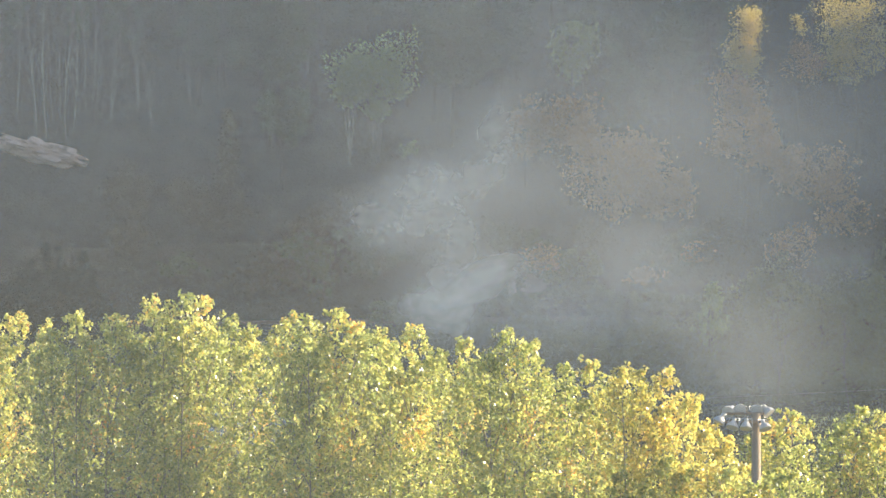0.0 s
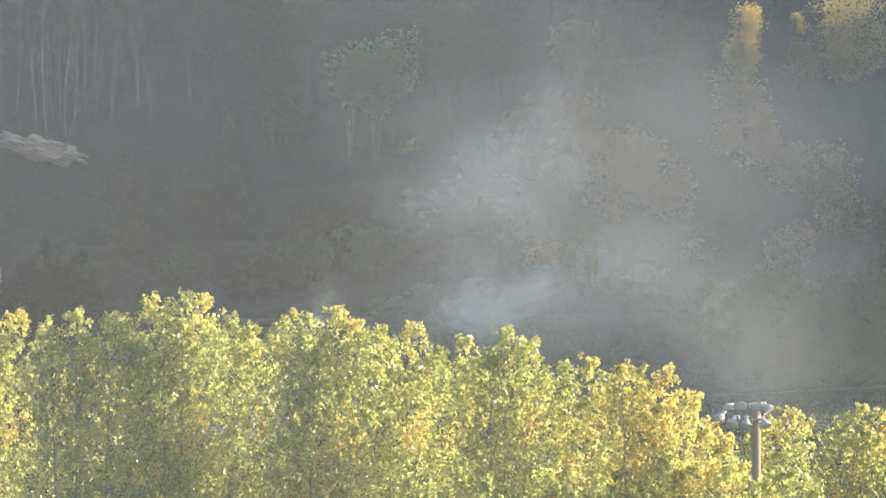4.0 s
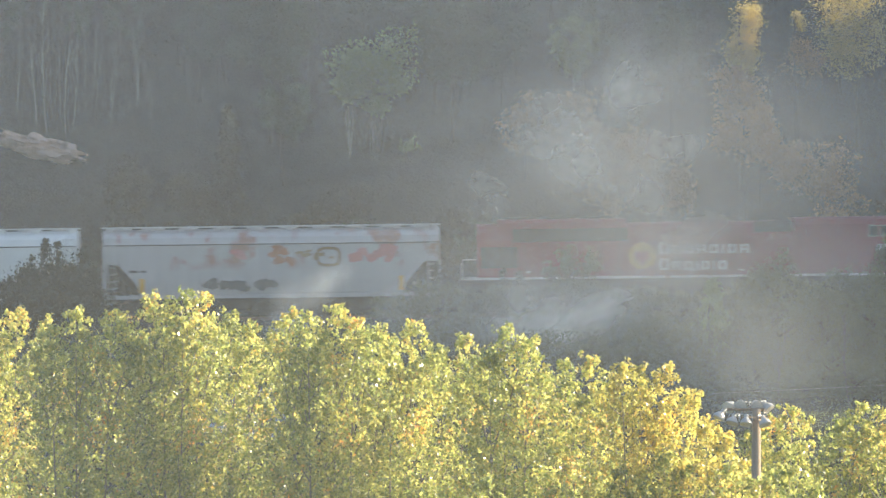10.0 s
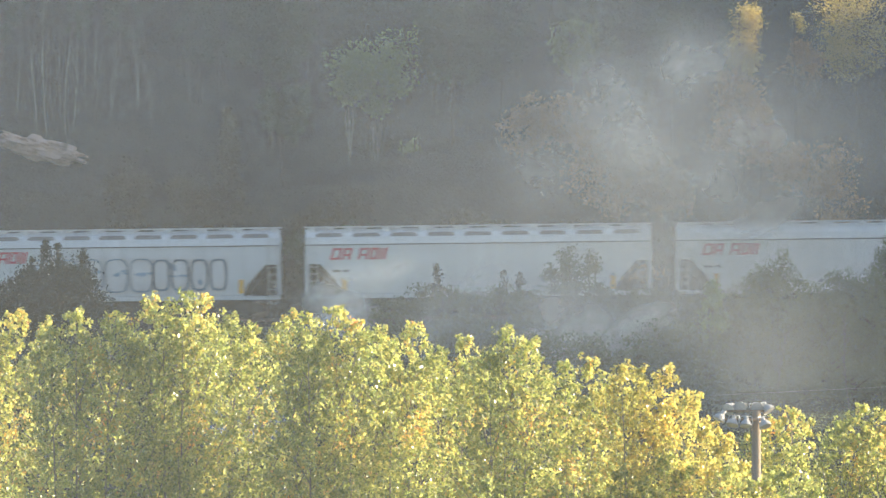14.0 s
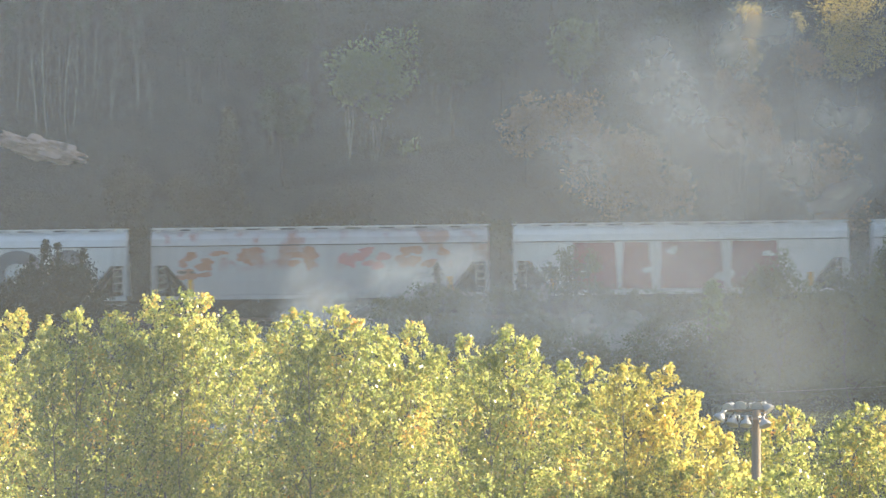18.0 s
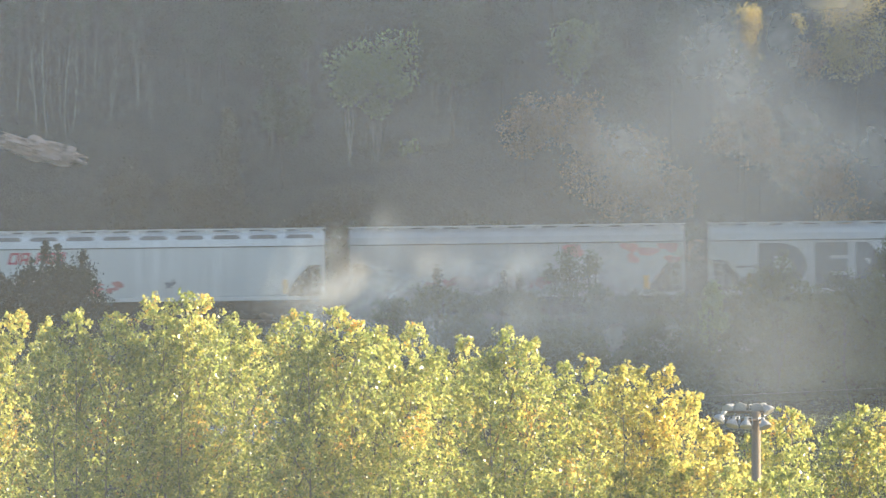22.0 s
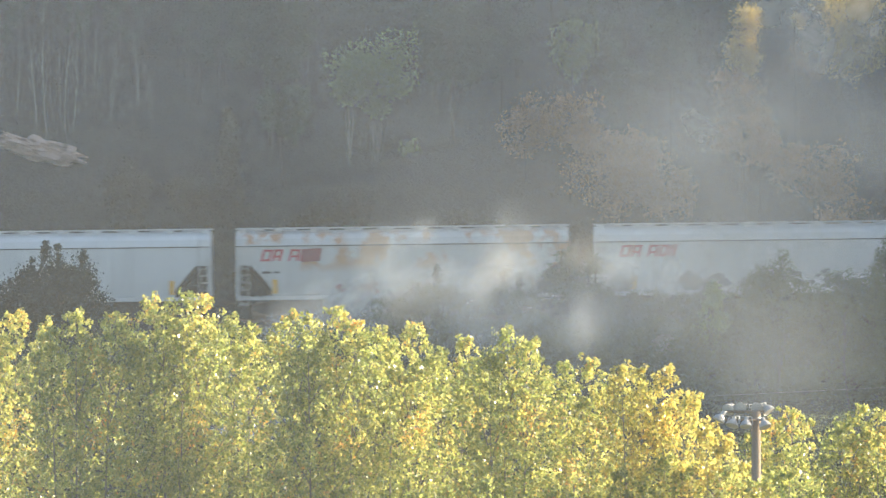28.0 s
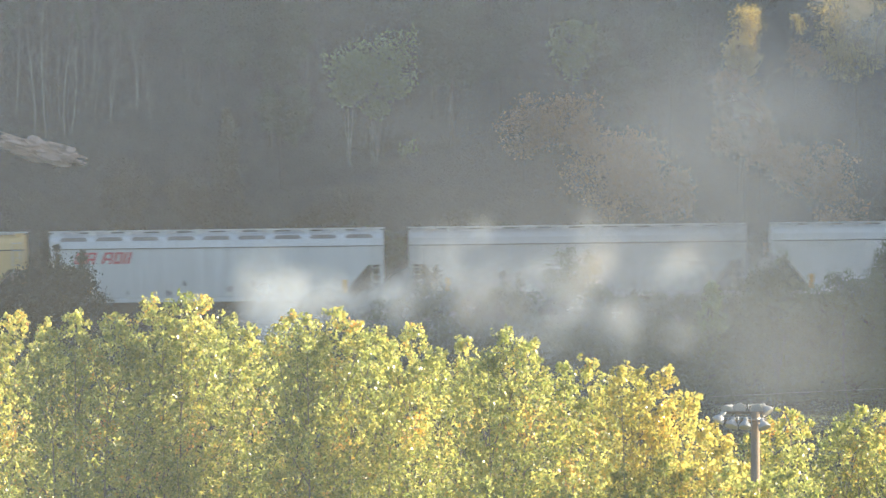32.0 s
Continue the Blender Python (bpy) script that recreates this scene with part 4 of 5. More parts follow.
def hopper(L, paint, label, ribs=False):
    """A covered grain hopper, L metres over its body; x forward, rail top at z = 0."""
    key = f"{L:.2f}"
    h = L / 2
    car = empty("hopper_car", 0, 0, 0)
    repainted(part("body", shared("body " + key, lambda: hopper_body(L)), paint, car), paint)
    for y in (-1.56, 1.56):
        # long weld seam and the side sill
        s = part("side_sill", shared("sill " + key, lambda: boxes(((-h, -0.05, 0.98), (h, 0.05, 1.16)), bevel=0.012)), paint, car)
        repainted(s, paint)
        s.location = (0, y * 0.975, 0)
        c = part("roof_seam", shared("seam " + key, lambda: boxes(((-h + 0.02, -0.025, 3.64), (h - 0.02, 0.025, 3.69)), bevel=0.008)), UNDER, car)
        c.location = (0, y * 0.995, 0)
        for x in (-h + 0.05, h - 0.05):
            p = part("end_post", shared("end post", lambda: boxes(((-0.06, -0.07, 1.1), (0.06, 0.07, 2.78)), bevel=0.01)), paint, car)
            repainted(p, paint)
            p.location = (x, y * 0.97, 0)
            rungs = part("ladder", shared("ladder", lambda: boxes(*[((-0.2, -0.012, z), (0.2, 0.012, z + 0.025)) for z in [0.75 + 0.36 * i for i in range(10)]], ((-0.22, -0.015, 0.7), (-0.19, 0.015, 4.1)), ((0.19, -0.015, 0.7), (0.22, 0.015, 4.1)))), GALV, car)
            rungs.location = (x - 0.32 * (1 if x > 0 else -1), y * 1.02, 0)
        for x in (-h + 1.93, h - 1.93):
            q = part("placard", shared("placard", lambda: boxes(((-0.13, -0.006, 1.3), (0.13, 0.006, 2.0)))), AMBER, car, "amber reflective strip")
            q.location = (x, y * 0.995, 0)
    for x, way in ((-h, 1), (h, -1)):
        e = part("slope_sheet", shared("slope", lambda: extruded([(0.25, 2.75), (0.4, 2.75), (1.95, 1.15), (1.8, 1.05)], -1.35, 1.35)), UNDER, car)
        e.matrix_basis = pose(x, 0, 0, 0, 0, 0 if way > 0 else 180)
        f = part("end_platform", shared("platform", lambda: boxes(((0.0, -1.45, 0.92), (1.9, 1.45, 1.05)), ((-0.12, -1.3, 1.0), (0.0, 1.3, 1.2)), ((0.7, -0.3, 1.05), (0.95, 0.3, 1.75)), bevel=0.01)), UNDER, car)
        f.matrix_basis = pose(x, 0, 0, 0, 0, 0 if way > 0 else 180)
        b = part("brake_gear", shared("brake gear", lambda: disc(boxes(((1.05, -1.1, 1.05), (1.3, -0.7, 1.6)), bevel=0.03), (0.5, -0.9, 1.35), 0.16, 0.6, "X", 10)), UNDER, car)
        b.matrix_basis = pose(x, 0, 0, 0, 0, 0 if way > 0 else 180)
        coupler(car, x + (0.02 if way < 0 else -0.02), -way)
        truck(car, x + 2.0 * way, 2, 1.75)
    # roof walk on brackets, round hatches beneath
    for y in (-0.78, 0.78):
        wlk = part("roof_walk", shared("walk " + key, lambda: boxes(((-h - 0.05, -0.17, 4.5), (h + 0.05, 0.17, 4.56)), bevel=0.008)), GALV, car)
        wlk.location = (0, y, 0)
        n = 9
        for i in range(n + 1):
            x = -h + 0.3 + (L - 0.6) * i / n
            k = part("walk_bracket", shared("bracket", lambda: boxes(((-0.16, -0.15, 4.25), (0.16, 0.15, 4.5)), bevel=0.02)), paint, car)
            repainted(k, paint)
            k.location = (x, y * 0.98, 0)
    for i in range(10):
        x = -h + 0.95 + (L - 1.9) * i / 9
        t = part("roof_hatch", shared("hatch", lambda: lathe(bmesh.new(), [(0.42, 4.34), (0.42, 4.47), (0.46, 4.47), (0.46, 4.52), (0.3, 4.56), (0.01, 4.58)], seg=14)), GALV, car)
        t.location = (x, 0, 0)
    if ribs:
        # open troughs along the shoulder of the roof
        for i in range(9):
            x = -h + 1.2 + (L - 2.4) * i / 8
            r = part("roof_trough", shared("trough", lambda: extruded([(-0.62, 4.03), (0.62, 4.03), (0.7, 4.12), (0.55, 4.25), (-0.55, 4.25), (-0.7, 4.12)], -1.36, -1.0)), TROUGH, car)
            r.location = (x, 0, 0)
    bays = 4
    w = (L - 3.9) / bays
    for i in range(bays):
        x = -h + 1.95 + w * (i + 0.5)
        bay = part("discharge_hopper", shared(f"bay {w:.2f}", lambda: extruded([(-w * 0.48, 1.1), (w * 0.48, 1.1), (0.35, 0.42), (-0.35, 0.42)], -1.15, 1.15)), paint, car)
        repainted(bay, UNDER)
        bay.location = (x, 0, 0)
        g = part("outlet_gate", shared("gate", lambda: boxes(((-0.45, -1.2, 0.3), (0.45, 1.2, 0.42)), bevel=0.02)), UNDER, car)
        g.location = (x, 0, 0)
    tagged(car, label, "hopper car", "cars of the freight train")
    return car


def maker_mark(car, left, material=REDPAINT):
    """Six slanted red bars where the owner's name is painted."""
    letter_bars(car, material, left, 2.92, (0.5, 0.44, -0.22, 0.5, 0.4, 0.14, 0.14), 0.58, slant=0.28, gap=0.07, stroke=0.13)


def splashes(car, material, rng, x0, x1, z0, z1, count, name="spray_mark", size=(0.2, 0.6)):
    """Irregular patches of paint or rust on the near side."""
    for i in range(count):
        x, z = rng.uniform(x0, x1), rng.uniform(z0, z1)
        w, hh = rng.uniform(*size), rng.uniform(size[0], size[1]) * 0.6
        n = 20
        ph = [rng.uniform(0, 6.28) for _ in range(3)]
        out = []
        for k in range(n):
            a = 2 * math.pi * k / n
            r = 0.85 + 0.16 * math.sin(2 * a + ph[0]) + 0.12 * math.sin(3 * a + ph[1]) + 0.08 * math.sin(5 * a + ph[2])
            out.append((x + w * r * math.cos(a), min(3.6, max(1.2, z + hh * r * math.sin(a)))))
        part(name, extruded(out, -1.572 - 0.0006 * (i % 9), -1.56), material, car)


def bubble(car, material, x, z, w, h, thick=0.07):
    """An outlined rounded shape, sprayed on."""
    pts = [(x + w * math.copysign(abs(math.cos(a)) ** 0.6, math.cos(a)), z + h * math.copysign(abs(math.sin(a)) ** 0.6, math.sin(a))) for a in [2 * math.pi * k / 20 for k in range(20)]]
    bm = bmesh.new()
    o = [bm.verts.new((p, -1.578, q)) for p, q in pts]
    i = [bm.verts.new((x + (p - x) * (1 - thick / w), -1.578, z + (q - z) * (1 - thick / h))) for p, q in pts]
    for k in range(20):
        bm.faces.new((o[k], o[(k + 1) % 20], i[(k + 1) % 20], i[k]))
    bmesh.ops.solidify(bm, geom=bm.faces[:], thickness=0.006)
    part("spray_outline", bm, material, car)


def sprayed_word(car, word, x, z, size, material, wide=1.0):
    """Big hand-sprayed letters with fat strokes."""
    cu = bpy.data.curves.new("sprayed_word", "FONT")
    cu.body, cu.size, cu.offset, cu.extrude, cu.space_character = word, size, 0.2, 0.004, 1.3
    ob = new("sprayed_word", cu)
    me = bpy.data.meshes.new_from_object(ob)
    bpy.data.objects.remove(ob)
    me.materials.clear()
    me.materials.append(material)
    xs = [v.co.x for v in me.vertices]
    k = wide / (max(xs) - min(xs))
    me.transform(Matrix.Diagonal((k, 1, 1, 1)))
    ob = part("sprayed_word", me, material, car, "dark sprayed letters")
    ob.matrix_basis = pose(x, -1.58, z, 90, 0, 0)


PALE = car_paint("pale grey car paint", (0.62, 0.66, 0.68))
CHALK = car_paint("chalky white car paint", (0.72, 0.76, 0.78))
RUSTY = car_paint("grey paint with rust blooms", (0.5, 0.49, 0.5), rust=0.7, rust_colour=(0.4, 0.22, 0.17))
TAN = car_paint("white paint with tan rust", (0.66, 0.66, 0.64), rust=0.85, rust_colour=(0.55, 0.3, 0.14))
DULL = car_paint("dull grey car paint", (0.46, 0.47, 0.48))
SULPHUR = car_paint("sulphur yellow car paint", (0.713, 0.51, 0.23), fade=0.06)

# each car's trailing coupling, metres behind the second locomotive's rear coupling
COUPLINGS = [0.0, 18.08, 36.06, 54.59, 72.54, 90.51, 108.59, 126.7, 144.7, 162.96, 182.06, 200.45, 218.34, 236.42, 254.54, 272.45, 290.4]
CARS = [(RUSTY, "pale grey covered hopper with rust blooms"), (CHALK, "clean white covered hopper with red lettering bars"), (CHALK, "white covered hopper with red lettering bars"),
        (PALE, "white covered hopper with blue sprayed outlines"), (CHALK, "white covered hopper with a red sprayed panel"), (RUSTY, "grey covered hopper with brown rust patches"),
        (PALE, "white covered hopper sprayed with big dark letters"), (DULL, "dull grey covered hopper with low red spraying"), (CHALK, "white covered hopper with red lettering and spraying"),
        (SULPHUR, "sulphur yellow covered hopper"), (CHALK, "white covered hopper with low dark spraying"), (TAN, "white covered hopper with tan rust patches"),
        (CHALK, "plain clean white covered hopper"), (DULL, "plain dull grey covered hopper"), (PALE, "pale covered hopper with red lettering bars"), (SULPHUR, "sulphur yellow covered hopper")]
TRAIN = []                          # things and their places along the train


def freight():
    rng = random.Random(11)
    for i, (paint, label) in enumerate(CARS):
        pitch = COUPLINGS[i + 1] - COUPLINGS[i]
        L = round(pitch - 1.28, 2)
        car = hopper(L, paint, label, i in (2, 3, 8, 14))
        TRAIN.append((car, -(COUPLINGS[i] + COUPLINGS[i + 1]) / 2))
        r = -pitch / 2              # the car's trailing end
        if i in (1, 2, 3, 8, 10, 11, 14):
            maker_mark(car, r + 1.85)
        if i == 0:
            splashes(car, PINK, rng, r + 6.9, r + 7.8, 3.1, 3.4, 3, "rust_patch", (0.2, 0.4))
            splashes(car, RUSTED, rng, r + 9.1, r + 10.2, 2.8, 3.4, 5, "rust_patch", (0.25, 0.5))
            splashes(car, TAWNY, rng, r + 10.3, r + 12.6, 2.9, 3.4, 6, "rust_patch", (0.1, 0.3))
            bubble(car, TAWNY, r + 11.9, 3.0, 0.62, 0.5, 0.14)
            splashes(car, PINK, rng, r + 13.0, r + 15.2, 2.9, 3.4, 8, "rust_patch", (0.3, 0.55))
            splashes(car, SOOT, rng, r + 6.0, r + 7.8, 1.45, 1.75, 8, "soot_stain", (0.3, 0.5))
            splashes(car, SOOT, rng, r + 8.4, r + 9.1, 1.45, 1.8, 4, "soot_stain", (0.3, 0.45))
        if i == 1:
            splashes(car, SOOT, rng, r + 11.1, r + 12.6, 1.45, 1.8, 8, "soot_stain", (0.3, 0.5))
            splashes(car, SOOT, rng, r + 13.1, r + 14.1, 1.45, 1.8, 6, "soot_stain", (0.3, 0.45))
            splashes(car, GRIME, rng, r + 3, r + 9, 1.45, 1.7, 6, size=(0.08, 0.25))
        if i == 2:
            splashes(car, GRIME, rng, r + 6.5, r + 16, 1.4, 2.1, 6, size=(0.1, 0.35))
        if i == 3:
            for k in range(5):
                bubble(car, BLUEPAINT, r + 5.4 + k * 1.25, 2.25, 0.6, 0.85)
            for k in range(4):
                bubble(car, BLUEPAINT, r + 11.4 + k * 0.95, 2.25, 0.45, 0.8, 0.1)
            splashes(car, BLUEPAINT, rng, r + 5, r + 14, 1.8, 2.8, 14, size=(0.1, 0.3))
        if i == 4:
            for x, w in ((3.5, 2.3), (6.0, 1.5), (7.9, 3.2), (11.4, 2.5)):
                out = [(r + x, 1.3), (r + x + w, 1.25), (r + x + w - 0.15, 3.58), (r + x + 0.1, 3.6)]
                part("spray_panel", extruded(out, -1.574, -1.56), MAROON, car, "brick red sprayed panel")
            splashes(car, CHALK, rng, r + 4, r + 13.5, 1.8, 3.2, 9, size=(0.2, 0.55))
        if i == 5:
            for x, w, z in ((1.9, 2.1, 2.2), (5.1, 0.8, 2.9), (7.3, 1.5, 2.7), (10.0, 2.3, 2.6), (12.9, 2.3, 2.7)):
                splashes(car, RUSTED if x != 10.0 else PINK, rng, r + x + 0.2, r + x + w, z - 0.1, 3.4, 9, "rust_patch", (0.25, 0.55))
        if i == 6:
            sprayed_word(car, "DEMOS", r + 3.0, 1.45, 2.75, INK, 12.4)
        if i == 7:
            splashes(car, MAROON, rng, r + 4.2, r + 10.6, 1.4, 2.1, 16, size=(0.2, 0.6))
            splashes(car, PINK, rng, r + 11.5, r + 17, 2.8, 3.5, 7, "rust_patch", (0.3, 0.7))
        if i == 8:
            splashes(car, PINK, rng, r + 3.2, r + 7.8, 1.35, 1.9, 14, size=(0.12, 0.4))
            splashes(car, GRIME, rng, r + 8, r + 16, 1.6, 2.1, 6, size=(0.08, 0.25))
        if i == 9:
            letter_bars(car, INK, r + 2.1, 2.55, (0.2,) * 4, 0.2, gap=0.04)
            letter_bars(car, INK, r + 2.1, 1.95, (0.14,) * 6, 0.14, gap=0.04)
            for x in (8.0, 11.05):
                part("placard", boxes(((r + x - 0.11, -1.585, 1.45), (r + x + 0.11, -1.56, 2.0))), AMBER, car, "amber reflective strip")
            for x, w in ((8.15, 1.5), (11.2, 1.1)):
                part("stencil_panel", boxes(((r + x, -1.58, 1.62), (r + x + w, -1.56, 1.9))), PALE, car, "pale stencil panel")
            for x, w in ((7.2, 0.6), (9.7, 0.9), (12.4, 0.7)):
                part("patch_panel", boxes(((r + x, -1.58, 1.45), (r + x + w, -1.56, 1.9))), TAWNY, car)
        if i == 10:
            splashes(car, SOOT, rng, r + 4.8, r + 5.7, 1.5, 1.95, 7, "soot_stain", (0.35, 0.55))
            splashes(car, SOOT, rng, r + 6.4, r + 7.2, 1.5, 1.95, 7, "soot_stain", (0.35, 0.55))
            splashes(car, GRIME, rng, r + 8.6, r + 14.3, 1.35, 2.1, 16, size=(0.12, 0.45))
        if i == 11:
            part("spray_panel", extruded([(r + 3.9, 2.85), (r + 4.85, 2.9), (r + 4.9, 3.55), (r + 3.95, 3.5)], -1.59, -1.56), MAROON, car)
            splashes(car, MAROON, rng, r + 5, r + 8, 1.35, 1.7, 7, size=(0.12, 0.4))
        if i == 12:
            splashes(car, GRIME, rng, r + 2.5, r + 5, 1.5, 2.1, 4, size=(0.08, 0.3))
            bubble(car, INK, r + 9.5, 1.7, 1.6, 0.2, 0.05)
        if i in (13, 14):
            splashes(car, GRIME, rng, r + 3, r + 12, 1.4, 1.9, 6, size=(0.08, 0.3))
        if i < 12:
            letter_bars(car, UNDER, r + 1.95, 2.3, (0.12, 0.12, 0.12, -0.1, 0.12, 0.12), 0.12, gap=0.03)


freight()


def grab_rail(parent, pts, r=0.02):
    part("handrail", tube_mesh("handrail", [(pts, [r] * len(pts))], 5), WHITE, parent, "white handrail")


def cowl(L, parent, x0, x1, z0, z1, half, ease, material, name):
    """A long hood with eased shoulders."""
    prof = [(-half, z0), (-half, z1 - ease), (-half + ease * 0.45, z1 - ease * 0.35), (-half + ease * 1.3, z1), (half - ease * 1.3, z1), (half - ease * 0.45, z1 - ease * 0.35), (half, z1 - ease), (half, z0)]
    bm = bmesh.new()
    a = [bm.verts.new((x0, y, z)) for y, z in prof]
    b = [bm.verts.new((x1, y, z)) for y, z in prof]
    bm.faces.new(a), bm.faces.new(b[::-1])
    n = len(prof)
    for i in range(n):
        bm.faces.new((a[(i + 1) % n], a[i], b[i], b[(i + 1) % n]))
    bmesh.ops.recalc_face_normals(bm, faces=bm.faces)
    return part(name, bm, material, parent)


def running_gear(loco, h, stripe):
    part("frame", boxes(((-h, -1.5, 1.25), (h, 1.5, 1.74)), bevel=0.03), UNDER, loco)
    for y in (-1.52, 1.52):
        for a, b in stripe:
            part("sill_stripe", boxes(((a, y - 0.03, 1.73), (b, y + 0.03, 1.85)), bevel=0.008), WHITE, loco, "white edge stripe")
    part("fuel_tank", extruded([(-3.2, 1.25), (3.2, 1.25), (3.2, 0.5), (2.9, 0.35), (-2.9, 0.35), (-3.2, 0.5)], -1.4, 1.4), UNDER, loco)
    for x in (-h + 3.4, h - 3.4):
        truck(loco, x, 3, 1.75)
    for x, way in ((-h, -1), (h, 1)):
        coupler(loco, x - 0.1 * way, way)
        part("pilot", boxes(((x - 0.1, -1.45, 0.35), (x + 0.1, 1.45, 1.3)), bevel=0.03), UNDER, loco)
        for y in (-1.45, 1.45):
            steps = boxes(*[((x - 0.55, y - 0.14, z), (x - 0.12, y + 0.14, z + 0.04)) if way > 0 else ((x + 0.12, y - 0.14, z), (x + 0.55, y + 0.14, z + 0.04)) for z in (0.5, 0.85, 1.2)])
            part("steps", steps, UNDER, loco)
            grab_rail(loco, [(x - 0.1 * way, y, 0.6), (x - 0.1 * way, y, 2.7)])


def trailing_loco():
    """Wide-bodied red diesel with a stepped nose."""
    loco = empty("locomotive", 0, 0, 0)
    h = 12.5
    running_gear(loco, h, [(-12.3, -8.0), (-7.9, -2.2), (-2.1, 3.4), (3.5, 9.0), (9.1, 11.4), (11.7, 12.45)])
    cowl(h, loco, -11.6, 3.4, 1.74, 4.5, 1.43, 0.3, RED, "engine_hood")
    cowl(h, loco, -10.6, -4.2, 3.45, 4.72, 1.5, 0.18, RED, "radiator_housing")
    cowl(h, loco, 4.2, 10.0, 1.74, 4.66, 1.5, 0.35, RED, "cab")
    cowl(h, loco, 3.38, 4.22, 1.74, 4.05, 1.4, 0.2, RED, "dynamic_brake_bay")
    cowl(h, loco, 9.98, 11.75, 1.74, 3.78, 1.46, 0.2, RED, "nose")
    cowl(h, loco, 11.8, 12.42, 1.6, 3.78, 1.3, 0.15, CABRED, "nose_end")
    part("nose_emblem", boxes(((11.92, -1.315, 2.42), (12.36, -1.29, 2.92)), bevel=0.005), WHITE, loco, "plain white emblem shape")
    part("nose_emblem_core", boxes(((12.06, -1.322, 2.56), (12.36, -1.3, 2.78))), CABRED, loco)
    part("intake_grille", boxes(((-9.85, -1.53, 3.6), (-4.15, -1.49, 4.25)), *[((-9.85 + 0.285 * i, -1.55, 3.58), (-9.8 + 0.285 * i, -1.5, 4.27)) for i in range(21)]), GRILLE, loco, "dark radiator grille")
    part("rear_grille", boxes(((-11.45, -1.47, 2.3), (-9.6, -1.42, 3.35)), *[((-11.45, -1.49, 2.36 + 0.16 * i), (-9.6, -1.44, 2.4 + 0.16 * i)) for i in range(7)]), GRILLE, loco)
    part("exhaust_bay", boxes(((2.2, -1.46, 3.95), (4.1, -1.4, 4.5)), bevel=0.01), GRILLE, loco)
    for i in range(4):
        x = 7.95 + 0.56 * i
        w = part("cab_window", boxes(((x - 0.04, -1.535, 3.66), (x + 0.46, -1.49, 4.24)), bevel=0.01), DULLFRAME, loco, "cab window in a pale frame")
        part("pane", boxes(((x, -1.545, 3.71), (x + 0.42, -1.53, 4.19))), GLASS, w)
    part("emblem", disc(bmesh.new(), (-3.4, -1.45, 2.85), 0.68, 0.06, "Y", 28), GOLD, loco, "round gold emblem")
    part("emblem_shield", extruded([(-3.75, 3.05), (-3.05, 3.05), (-3.05, 2.7), (-3.4, 2.35), (-3.75, 2.7)], -1.5, -1.47), CABRED, loco)
    letter_bars(loco, WHITE, -2.55, 2.93, (0.54, 0.48, 0.48, 0.48, 0.48, 0.16, 0.48, 0.48), (0.58, 0.44, 0.44, 0.44, 0.44, 0.44, 0.44, 0.44), gap=0.13, y=-1.44, stroke=0.14)
    letter_bars(loco, WHITE, -2.55, 2.12, (0.5, 0.46, 0.46, 0.15, 0.42, 0.15, 0.46), (0.58, 0.44, 0.44, 0.44, 0.44, 0.44, 0.44), gap=0.13, y=-1.44, stroke=0.14)
    letter_bars(loco, WHITE, 8.3, 2.95, (0.26, 0.26, 0.26, 0.26), 0.34, gap=0.05, y=-1.51)
    for x in (-9.2, -6.8, -1.0, 1.4, 5.2, 7.4):
        part("hood_latch", boxes(((x, -1.46, 2.05), (x + 0.25, -1.42, 2.13))), WHITE, loco)
    for x in [-11.2 + 0.95 * i for i in range(15)]:
        part("door_seam", boxes(((x, -1.445, 1.95), (x + 0.03, -1.425, 3.4))), UNDER, loco)
    for i in range(3):
        part("roof_fan", lathe(bmesh.new(), [(0.7, 4.6), (0.7, 4.82), (0.6, 4.85), (0.2, 4.86), (0.01, 4.86)], Matrix.Translation((-9.6 + 1.9 * i, 0, 0)), 20), GRILLE, loco)
    part("exhaust_stack", boxes(((0.6, -0.3, 4.48), (1.6, 0.3, 4.8)), bevel=0.03), UNDER, loco)
    grab_rail(loco, [(-12.3, -1.5, 2.75), (-11.7, -1.5, 2.75)])
    grab_rail(loco, [(10.2, -1.52, 2.0), (10.2, -1.52, 3.4)])
    tagged(loco, "long red diesel locomotive with white lettering bars", "locomotive", "locomotives of the train")
    TRAIN.append((loco, 12.85))


